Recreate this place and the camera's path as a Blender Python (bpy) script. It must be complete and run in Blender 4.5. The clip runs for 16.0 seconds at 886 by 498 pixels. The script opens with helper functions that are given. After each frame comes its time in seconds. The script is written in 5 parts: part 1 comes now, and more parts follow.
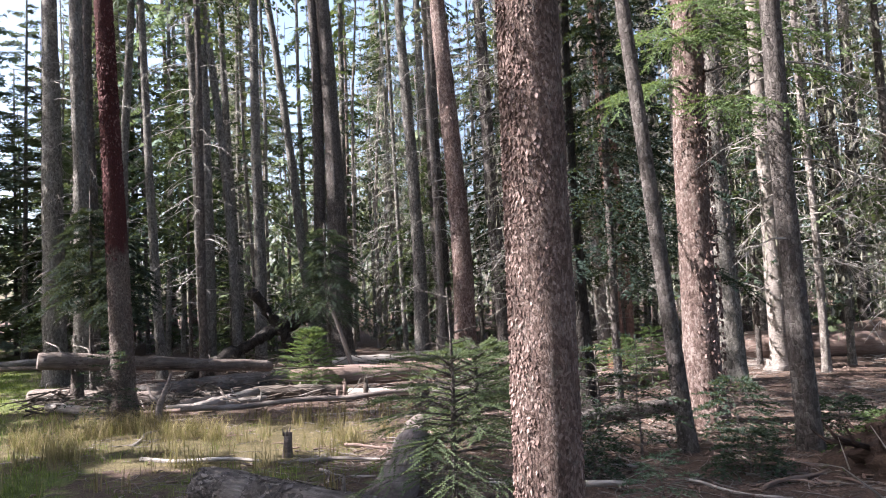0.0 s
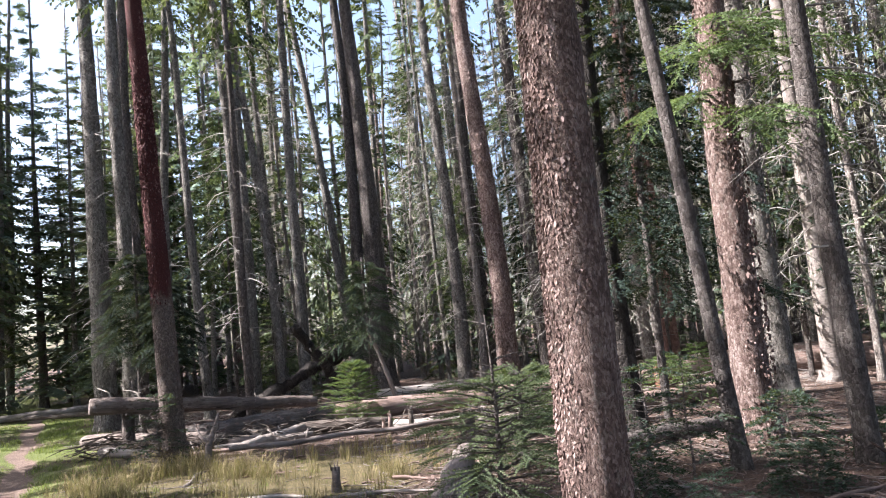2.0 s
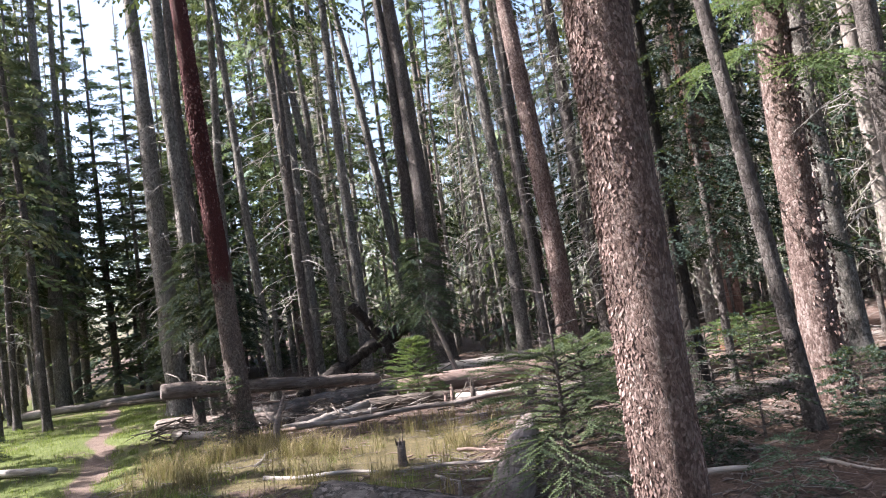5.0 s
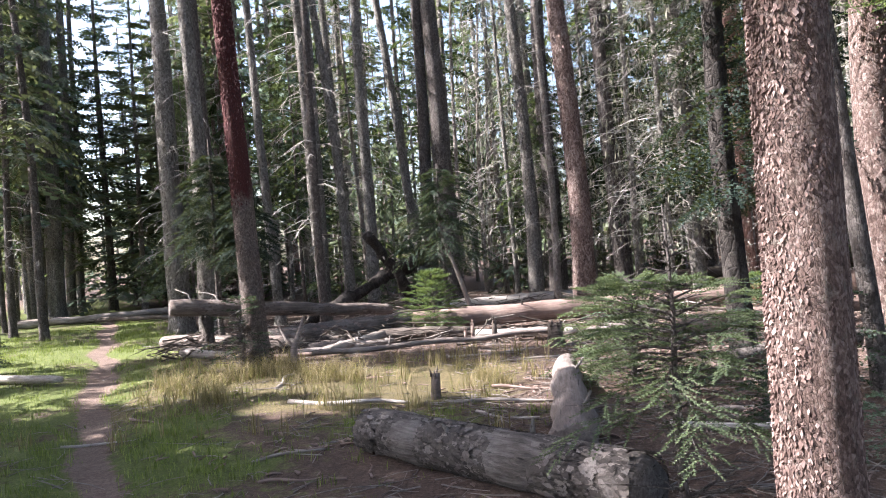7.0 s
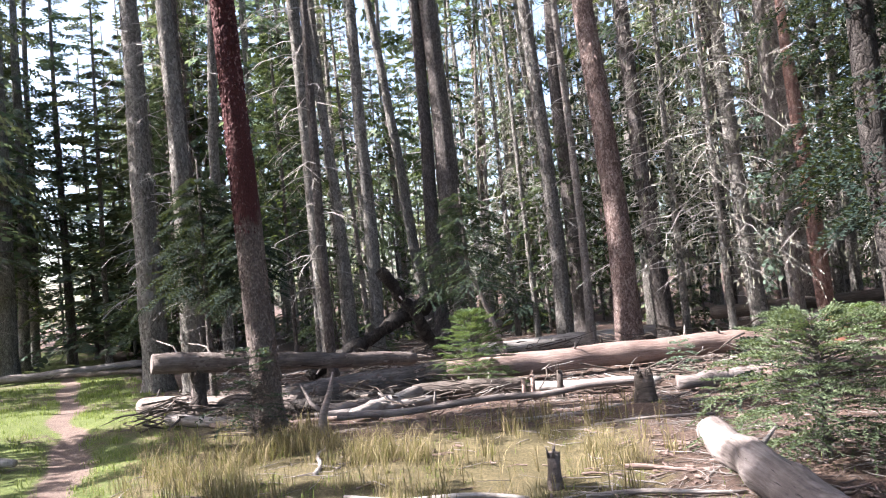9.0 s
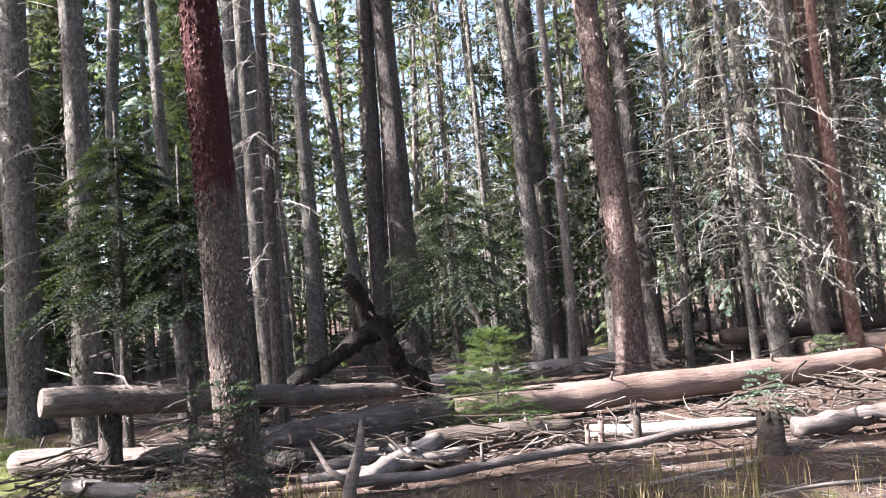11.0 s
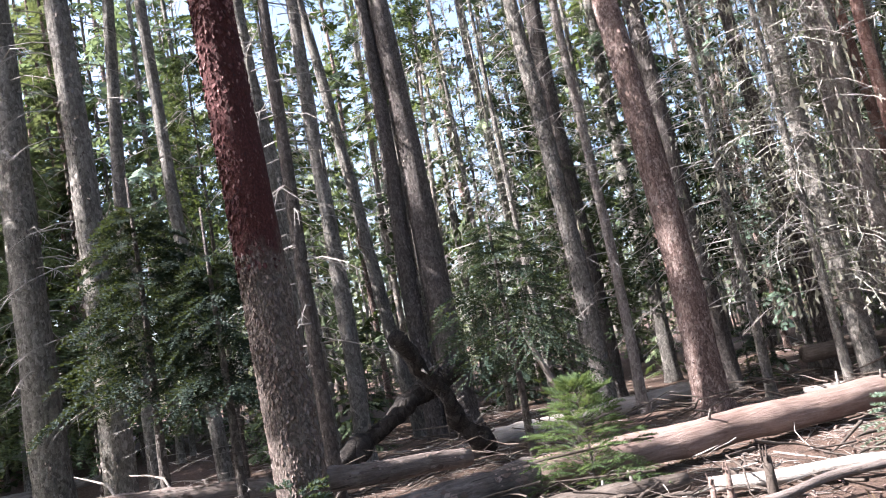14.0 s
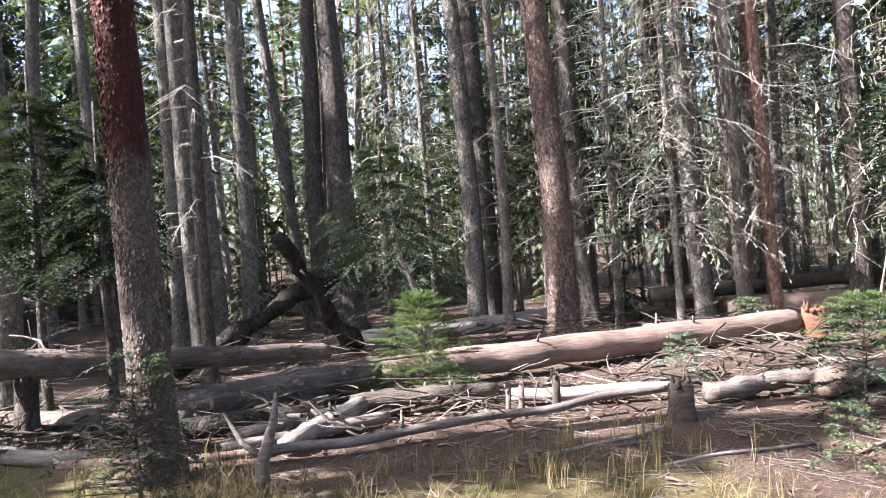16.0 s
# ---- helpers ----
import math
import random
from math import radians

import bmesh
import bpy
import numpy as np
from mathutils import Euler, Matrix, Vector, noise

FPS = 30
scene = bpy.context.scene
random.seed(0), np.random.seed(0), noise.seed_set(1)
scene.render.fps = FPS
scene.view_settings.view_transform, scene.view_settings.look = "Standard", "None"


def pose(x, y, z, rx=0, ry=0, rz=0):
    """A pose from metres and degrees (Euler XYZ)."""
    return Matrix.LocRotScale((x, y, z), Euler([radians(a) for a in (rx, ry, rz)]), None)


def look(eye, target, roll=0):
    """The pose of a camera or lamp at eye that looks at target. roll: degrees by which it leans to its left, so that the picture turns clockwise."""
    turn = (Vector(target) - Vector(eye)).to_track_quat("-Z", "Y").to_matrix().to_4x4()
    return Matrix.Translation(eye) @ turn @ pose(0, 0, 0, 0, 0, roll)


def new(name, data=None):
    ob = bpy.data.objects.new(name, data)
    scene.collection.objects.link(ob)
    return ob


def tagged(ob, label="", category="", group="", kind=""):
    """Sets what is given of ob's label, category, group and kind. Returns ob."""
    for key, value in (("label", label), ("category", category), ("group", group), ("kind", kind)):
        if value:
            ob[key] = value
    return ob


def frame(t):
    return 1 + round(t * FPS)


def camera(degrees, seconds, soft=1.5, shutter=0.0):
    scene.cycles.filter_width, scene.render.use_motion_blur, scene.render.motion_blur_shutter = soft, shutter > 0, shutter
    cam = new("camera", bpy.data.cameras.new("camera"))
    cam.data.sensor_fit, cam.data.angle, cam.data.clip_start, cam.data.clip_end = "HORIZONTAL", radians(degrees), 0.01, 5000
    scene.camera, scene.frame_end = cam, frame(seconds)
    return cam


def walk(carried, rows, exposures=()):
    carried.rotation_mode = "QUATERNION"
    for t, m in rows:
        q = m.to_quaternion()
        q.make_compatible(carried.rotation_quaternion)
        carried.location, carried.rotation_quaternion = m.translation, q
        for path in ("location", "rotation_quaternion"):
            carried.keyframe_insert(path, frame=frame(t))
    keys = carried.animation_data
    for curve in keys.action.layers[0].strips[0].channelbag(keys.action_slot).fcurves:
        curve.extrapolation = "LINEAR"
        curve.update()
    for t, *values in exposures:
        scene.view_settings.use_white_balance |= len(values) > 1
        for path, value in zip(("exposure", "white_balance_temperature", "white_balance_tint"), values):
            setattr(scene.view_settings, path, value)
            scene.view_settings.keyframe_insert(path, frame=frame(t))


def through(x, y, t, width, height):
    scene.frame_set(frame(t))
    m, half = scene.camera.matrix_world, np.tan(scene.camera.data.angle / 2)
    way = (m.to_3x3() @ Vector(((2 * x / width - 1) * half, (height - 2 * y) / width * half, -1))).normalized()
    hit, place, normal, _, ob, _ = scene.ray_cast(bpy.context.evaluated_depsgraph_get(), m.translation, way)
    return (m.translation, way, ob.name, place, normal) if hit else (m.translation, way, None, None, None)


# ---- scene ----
cam = camera(59.88, 16.0, soft=1.0)
PATH = [
    (0, (0.002, 0.034, 1.589), (-0.072, 2.028, 1.715), -2.67),
    (0.5, (0.021, 0.017, 1.595), (0.059, 2.010, 1.764), -3.38),
    (1, (0.005, 0.027, 1.599), (-0.015, 2.016, 1.805), -4.52),
    (1.5, (0.007, 0.021, 1.599), (-0.112, 2.006, 1.814), -5.20),
    (2, (0.019, 0.014, 1.594), (-0.147, 1.996, 1.797), -5.63),
    (2.5, (0.023, 0.025, 1.595), (-0.180, 2.006, 1.777), -6.09),
    (3, (0.018, 0.037, 1.585), (-0.210, 2.018, 1.748), -6.38),
    (5.5, (0.009, 0.068, 1.579), (-0.321, 2.035, 1.722), -8.82),
    (6, (-0.093, 0.146, 1.563), (-0.441, 2.113, 1.655), -9.13),
    (6.5, (-0.408, 0.288, 1.541), (-0.727, 2.262, 1.562), -6.52),
    (7, (-0.661, 0.477, 1.503), (-0.967, 2.454, 1.503), -4.26),
    (7.5, (-0.907, 0.921, 1.486), (-1.189, 2.901, 1.496), -4.69),
    (8, (-1.289, 1.357, 1.473), (-1.529, 3.340, 1.378), -4.78),
    (8.5, (-1.683, 1.915, 1.483), (-1.860, 3.906, 1.416), -3.58),
    (9, (-2.119, 2.500, 1.510), (-2.319, 4.488, 1.611), -5.42),
    (9.5, (-2.591, 3.142, 1.477), (-2.736, 5.132, 1.628), -4.18),
    (9.7, (-2.793, 3.397, 1.459), (-2.891, 5.390, 1.600), -3.88),
    (11.8, (-4.510, 6.251, 1.555), (-4.291, 8.233, 1.705), -6.28),
    (12, (-4.621, 6.449, 1.580), (-4.403, 8.427, 1.783), -7.55),
    (12.5, (-4.763, 6.583, 1.613), (-4.532, 8.559, 1.819), -8.37),
    (13, (-4.778, 6.529, 1.629), (-4.543, 8.504, 1.842), -9.09),
    (13.5, (-4.560, 6.400, 1.635), (-4.391, 8.378, 1.875), -10.28),
    (14, (-4.414, 6.214, 1.650), (-4.287, 8.194, 1.901), -10.62),
    (14.5, (-4.308, 5.916, 1.640), (-4.182, 7.901, 1.847), -8.14),
    (15, (-4.016, 5.719, 1.635), (-3.907, 7.711, 1.779), -5.95),
    (15.5, (-3.832, 5.472, 1.647), (-3.676, 7.464, 1.727), -5.76),
    (16, (-3.717, 5.214, 1.682), (-3.462, 7.198, 1.666), -3.81),
]
walk(cam, [(t, look(eye, target, roll)) for t, eye, target, roll in PATH], exposures=[(0.0, 2.28, 6340, 16.5), (5.5, 2.32, 6340, 16.5), (8.0, 2.82, 6280, 17), (8.5, 2.86, 6280, 17), (9.3, 2.62, 6280, 17), (12.0, 2.74, 6280, 17), (16.0, 2.72, 6280, 17)])

# ---- world, sun, exposure ----
SUN_AZ, SUN_EL = radians(-97), radians(44)      # compass angle from +y towards +x, height
sun_way = Vector((math.sin(SUN_AZ) * math.cos(SUN_EL), math.cos(SUN_AZ) * math.cos(SUN_EL), math.sin(SUN_EL)))
world = bpy.data.worlds.new("world")
scene.world = world
world.use_nodes = True
sky = world.node_tree.nodes.new("ShaderNodeTexSky")
sky.sky_type = "NISHITA"
sky.sun_disc = False
sky.sun_elevation, sky.sun_rotation = SUN_EL, SUN_AZ
sky.air_density, sky.dust_density = 1.0, 3.0
background = world.node_tree.nodes["Background"]
background.inputs["Strength"].default_value = 0.09
world.node_tree.links.new(sky.outputs[0], background.inputs["Color"])
sun = new("sun", bpy.data.lights.new("sun", "SUN"))
sun.data.energy, sun.data.angle, sun.data.color = 5.0, radians(0.55), (1.0, 0.96, 0.91)
sun.matrix_world = look(sun_way * 60, (0, 0, 0))


# ---- materials ----
def material(name, rough=0.9):
    m = bpy.data.materials.new(name)
    m.use_nodes = True
    n, l = m.node_tree.nodes, m.node_tree.links
    b = n["Principled BSDF"]
    b.inputs["Roughness"].default_value = rough
    b.inputs["Specular IOR Level"].default_value = 0.25
    return m, n, l, b


def ramp(n, l, source, stops):
    r = n.new("ShaderNodeValToRGB")
    while len(r.color_ramp.elements) < len(stops):
        r.color_ramp.elements.new(0.5)
    for e, (p, c) in zip(r.color_ramp.elements, stops):
        e.position, e.color = p, (*c, 1)
    l.new(source, r.inputs[0])
    return r.outputs[0]


def mapped(n, l, scale):
    co = n.new("ShaderNodeTexCoord")
    mp = n.new("ShaderNodeMapping")
    mp.inputs["Scale"].default_value = scale
    l.new(co.outputs["Object"], mp.inputs[0])
    return mp.outputs[0]


def noisy(n, l, vec, scale, detail=6, rough=0.6):
    t = n.new("ShaderNodeTexNoise")
    t.inputs["Scale"].default_value, t.inputs["Detail"].default_value, t.inputs["Roughness"].default_value = scale, detail, rough
    l.new(vec, t.inputs["Vector"])
    return t.outputs["Fac"]


def mix(n, l, fac, a, b, mode="MIX"):
    m = n.new("ShaderNodeMix")
    m.data_type, m.blend_type = "RGBA", mode
    for sock, v in ((m.inputs[0], fac), (m.inputs[6], a), (m.inputs[7], b)):
        if isinstance(v, (int, float)):
            sock.default_value = v
        elif isinstance(v, tuple):
            sock.default_value = (*v, 1)
        else:
            l.new(v, sock)
    return m.outputs[2]


def maths(n, l, op, a, b=0.0, clamp=False):
    m = n.new("ShaderNodeMath")
    m.operation, m.use_clamp = op, clamp
    for sock, v in ((m.inputs[0], a), (m.inputs[1], b)):
        if isinstance(v, (int, float)):
            sock.default_value = v
        else:
            l.new(v, sock)
    return m.outputs[0]


def bump(n, l, b, height, strength, distance):
    k = n.new("ShaderNodeBump")
    k.inputs["Strength"].default_value, k.inputs["Distance"].default_value = strength, distance
    l.new(height, k.inputs["Height"])
    l.new(k.outputs[0], b.inputs["Normal"])


def bark(name, dark, mid, pale, cell=26.0, lichen=0.25, red_from=None, depth=0.02):
    """Scaly spruce bark; red_from: height above which the outer bark has flaked off to the red under-bark."""
    m, n, l, b = material(name, 0.92)
    v = mapped(n, l, (1, 1, 0.6))
    vor = n.new("ShaderNodeTexVoronoi")
    vor.feature = "DISTANCE_TO_EDGE"
    vor.inputs["Scale"].default_value = cell
    wob = n.new("ShaderNodeMix")
    wob.data_type = "VECTOR"
    wob.inputs[0].default_value = 0.06
    nz = n.new("ShaderNodeTexNoise")
    nz.inputs["Scale"].default_value = 9
    l.new(v, nz.inputs["Vector"])
    l.new(v, wob.inputs[4])
    l.new(nz.outputs["Color"], wob.inputs[5])
    l.new(wob.outputs[1], vor.inputs["Vector"])
    edge = maths(n, l, "MULTIPLY", vor.outputs["Distance"], 9.0, True)
    cells = n.new("ShaderNodeTexVoronoi")
    cells.inputs["Scale"].default_value = cell
    l.new(wob.outputs[1], cells.inputs["Vector"])
    pick = n.new("ShaderNodeSeparateColor")
    l.new(cells.outputs["Color"], pick.inputs[0])
    fine = noisy(n, l, v, 75, 6, 0.75)
    broad = noisy(n, l, v, 3.0, 4)
    streak = noisy(n, l, mapped(n, l, (1, 1, 0.12)), 22, 5, 0.7)
    tone = maths(n, l, "ADD", maths(n, l, "MULTIPLY", fine, 0.45), maths(n, l, "MULTIPLY", broad, 0.22))
    tone = maths(n, l, "ADD", tone, maths(n, l, "ADD", maths(n, l, "MULTIPLY", pick.outputs[0], 0.16), maths(n, l, "MULTIPLY", streak, 0.25)))
    col = ramp(n, l, tone, [(0.40, dark), (0.54, mid), (0.68, pale)])
    col = mix(n, l, maths(n, l, "ADD", maths(n, l, "MULTIPLY", edge, 0.25), 0.75), dark, col)
    spots = ramp(n, l, noisy(n, l, v, 14, 8, 0.75), [(0.56, (0, 0, 0)), (0.68, (1, 1, 1))])
    col = mix(n, l, maths(n, l, "MULTIPLY", spots, lichen), col, (0.42, 0.42, 0.37))
    if red_from is not None:
        sep = n.new("ShaderNodeSeparateXYZ")
        co = n.new("ShaderNodeTexCoord")
        l.new(co.outputs["Object"], sep.inputs[0])
        edge_z = maths(n, l, "ADD", sep.outputs["Z"], maths(n, l, "MULTIPLY", noisy(n, l, v, 4, 4), 0.9))
        high = maths(n, l, "MULTIPLY", maths(n, l, "SUBTRACT", edge_z, red_from + 0.45), 4.0, True)
        red = ramp(n, l, fine, [(0.3, (0.035, 0.012, 0.012)), (0.55, (0.09, 0.025, 0.024)), (0.75, (0.2, 0.1, 0.09))])
        col = mix(n, l, high, col, red)
    l.new(col, b.inputs["Base Color"])
    h = maths(n, l, "ADD", maths(n, l, "ADD", maths(n, l, "MULTIPLY", edge, 0.5), maths(n, l, "MULTIPLY", streak, 0.7)), fine)
    bump(n, l, b, h, 1.0, depth * 2.2)
    return m


def weathered(name, dark, mid, pale, stretch=(1, 1, 1), crack=0.6):
    """Old wood without bark: grain along the local x axis, grey stains."""
    m, n, l, b = material(name, 0.85)
    v = mapped(n, l, (0.6, 9, 9))
    grain = noisy(n, l, v, 4.0, 8, 0.7)
    v2 = mapped(n, l, (1, 1, 1))
    stain = noisy(n, l, v2, 2.2, 6, 0.65)
    col = ramp(n, l, maths(n, l, "ADD", maths(n, l, "MULTIPLY", grain, 0.55), maths(n, l, "MULTIPLY", stain, 0.5)), [(0.36, dark), (0.53, mid), (0.72, pale)])
    gap = ramp(n, l, noisy(n, l, mapped(n, l, (0.35, 14, 14)), 3.0, 3, 0.5), [(0.30, (1, 1, 1)), (0.36, (0, 0, 0))])
    col = mix(n, l, maths(n, l, "MULTIPLY", gap, crack), col, tuple(c * 0.3 for c in dark))
    l.new(col, b.inputs["Base Color"])
    bump(n, l, b, maths(n, l, "ADD", grain, maths(n, l, "MULTIPLY", noisy(n, l, v2, 30, 5, 0.7), 0.6)), 0.9, 0.03)
    return m


def foliage(name, dark, mid, tip, through=0.25):
    m, n, l, b = material(name, 0.7)
    b.inputs["Specular IOR Level"].default_value = 0.1
    g = n.new("ShaderNodeNewGeometry")
    o = n.new("ShaderNodeObjectInfo")
    t = maths(n, l, "ADD", maths(n, l, "MULTIPLY", g.outputs["Random Per Island"], 0.75), maths(n, l, "MULTIPLY", o.outputs["Random"], 0.25))
    col = ramp(n, l, t, [(0.1, dark), (0.55, mid), (0.95, tip)])
    l.new(col, b.inputs["Base Color"])
    tr = n.new("ShaderNodeBsdfTranslucent")
    l.new(mix(n, l, 0.5, col, (0.16, 0.2, 0.03)), tr.inputs["Color"])
    sh = n.new("ShaderNodeMixShader")
    sh.inputs[0].default_value = through
    l.new(b.outputs[0], sh.inputs[1])
    l.new(tr.outputs[0], sh.inputs[2])
    l.new(sh.outputs[0], n["Material Output"].inputs["Surface"])
    return m


BARK_GREY = bark("bark_grey", (0.07, 0.064, 0.056), (0.2, 0.185, 0.165), (0.4, 0.375, 0.34), cell=34)
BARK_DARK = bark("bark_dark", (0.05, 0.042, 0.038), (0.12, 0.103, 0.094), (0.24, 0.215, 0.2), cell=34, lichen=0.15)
BARK_WARM = bark("bark_warm", (0.06, 0.038, 0.032), (0.19, 0.13, 0.112), (0.42, 0.34, 0.31), cell=40, lichen=0.3)
BARK_NEAR = bark("bark_near", (0.05, 0.032, 0.027), (0.17, 0.117, 0.1), (0.38, 0.3, 0.27), cell=78, lichen=0.3, depth=0.014)
BARK_RED = bark("bark_red_above", (0.06, 0.05, 0.045), (0.15, 0.12, 0.105), (0.3, 0.25, 0.22), red_from=2.35, cell=70, depth=0.014)
BARK_ORANGE = bark("bark_orange", (0.13, 0.07, 0.058), (0.29, 0.17, 0.14), (0.45, 0.32, 0.28), cell=22, lichen=0.15)
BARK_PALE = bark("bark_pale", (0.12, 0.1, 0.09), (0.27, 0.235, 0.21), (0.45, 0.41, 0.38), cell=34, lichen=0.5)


def flake_material(name, dark, mid, pale):
    """Bark plates, each of its own tone."""
    m, n, l, b = material(name, 0.9)
    g = n.new("ShaderNodeNewGeometry")
    fine = noisy(n, l, mapped(n, l, (1, 1, 0.5)), 110, 4, 0.7)
    t = maths(n, l, "ADD", maths(n, l, "MULTIPLY", g.outputs["Random Per Island"], 0.7), maths(n, l, "MULTIPLY", fine, 0.45))
    l.new(ramp(n, l, t, [(0.2, dark), (0.7, mid), (1.0, pale)]), b.inputs["Base Color"])
    bump(n, l, b, fine, 0.7, 0.006)
    return m


FLAKE = flake_material("bark_flake", (0.05, 0.032, 0.028), (0.16, 0.108, 0.094), (0.37, 0.285, 0.26))
FLAKE_GREY = flake_material("bark_flake_grey", (0.06, 0.05, 0.045), (0.14, 0.12, 0.108), (0.26, 0.23, 0.21))
FLAKE_PALE = flake_material("bark_flake_pale", (0.08, 0.064, 0.058), (0.18, 0.142, 0.13), (0.31, 0.265, 0.25))
FLAKE_RED = flake_material("bark_flake_dark", (0.08, 0.058, 0.05), (0.15, 0.115, 0.102), (0.25, 0.21, 0.19))
FLAKE_LOG = flake_material("bark_flake_log", (0.03, 0.026, 0.024), (0.085, 0.073, 0.067), (0.21, 0.188, 0.176))
FLAKE_SCARLET = flake_material("bark_flake_scarlet", (0.035, 0.012, 0.012), (0.085, 0.03, 0.03), (0.28, 0.16, 0.15))
WOOD_GREY = weathered("wood_grey", (0.09, 0.076, 0.068), (0.21, 0.183, 0.165), (0.38, 0.345, 0.32))
WOOD_TAN = weathered("wood_tan", (0.115, 0.077, 0.063), (0.205, 0.147, 0.125), (0.32, 0.25, 0.22), crack=0.3)
WOOD_OLD = weathered("wood_old", (0.07, 0.055, 0.05), (0.165, 0.137, 0.124), (0.31, 0.272, 0.252), crack=0.8)
WOOD_BARKY = bark("barky_log", (0.04, 0.032, 0.028), (0.1, 0.08, 0.07), (0.24, 0.2, 0.18), cell=16, lichen=0.35, depth=0.03)
WOOD_WHITE = weathered("wood_white", (0.17, 0.148, 0.13), (0.32, 0.288, 0.26), (0.52, 0.485, 0.44), crack=0.6)
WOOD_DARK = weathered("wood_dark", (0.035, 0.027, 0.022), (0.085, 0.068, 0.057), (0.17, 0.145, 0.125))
# near-black bark for dark trunks; under the pile its blackness paints shade
BARK_DARK_SHADE = bark("bark_dark_shade", (0.014, 0.012, 0.011), (0.045, 0.038, 0.034), (0.12, 0.105, 0.095), cell=12, lichen=0.1, depth=0.04)
LOG_BARK = weathered("log_bark", (0.028, 0.024, 0.022), (0.085, 0.074, 0.068), (0.22, 0.2, 0.188), crack=0.9)
WOOD_RUST = weathered("wood_rust", (0.07, 0.032, 0.022), (0.16, 0.075, 0.047), (0.29, 0.165, 0.115))
ROTTEN = weathered("rotten_wood", (0.014, 0.009, 0.007), (0.042, 0.026, 0.02), (0.12, 0.08, 0.06))
WOOD_BROWN = weathered("wood_brown", (0.05, 0.04, 0.036), (0.135, 0.108, 0.095), (0.28, 0.238, 0.212), crack=0.8)
NEEDLE = foliage("needle_green", (0.028, 0.042, 0.025), (0.095, 0.125, 0.072), (0.17, 0.205, 0.12), 0.3)
# darker needle tone; on the scrub under the trunks it also paints shade
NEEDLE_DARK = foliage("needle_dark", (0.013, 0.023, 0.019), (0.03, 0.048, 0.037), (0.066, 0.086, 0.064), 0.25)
# near-black copy of the needles: shade put into the colour
NEEDLE_SHADED = foliage("needle_shaded", (0.007, 0.013, 0.011), (0.016, 0.027, 0.022), (0.034, 0.05, 0.04), 0.12)
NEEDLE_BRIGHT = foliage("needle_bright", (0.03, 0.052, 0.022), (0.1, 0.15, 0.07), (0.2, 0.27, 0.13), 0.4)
# blue-green needles, lightened so that distant crowns carry haze in their colour
NEEDLE_BLUE = foliage("needle_blue", (0.04, 0.064, 0.05), (0.12, 0.17, 0.13), (0.22, 0.295, 0.225), 0.35)
NEEDLE_PALE = foliage("needle_pale", (0.035, 0.044, 0.03), (0.115, 0.132, 0.09), (0.22, 0.24, 0.165), 0.3)
TWIG = weathered("dead_twig", (0.16, 0.145, 0.13), (0.33, 0.305, 0.28), (0.5, 0.47, 0.43), crack=0.1)
LICHEN_TWIG = foliage("lichen_covered_twigs", (0.13, 0.125, 0.11), (0.27, 0.265, 0.23), (0.45, 0.445, 0.4), 0.25)
LICHEN = foliage("hanging_lichen", (0.12, 0.115, 0.09), (0.22, 0.215, 0.17), (0.34, 0.335, 0.27), 0.2)
STRAW = foliage("dry_grass", (0.12, 0.088, 0.05), (0.22, 0.172, 0.098), (0.4, 0.335, 0.2), 0.35)
GRASS = foliage("green_grass", (0.055, 0.085, 0.02), (0.14, 0.185, 0.048), (0.3, 0.34, 0.115), 0.4)


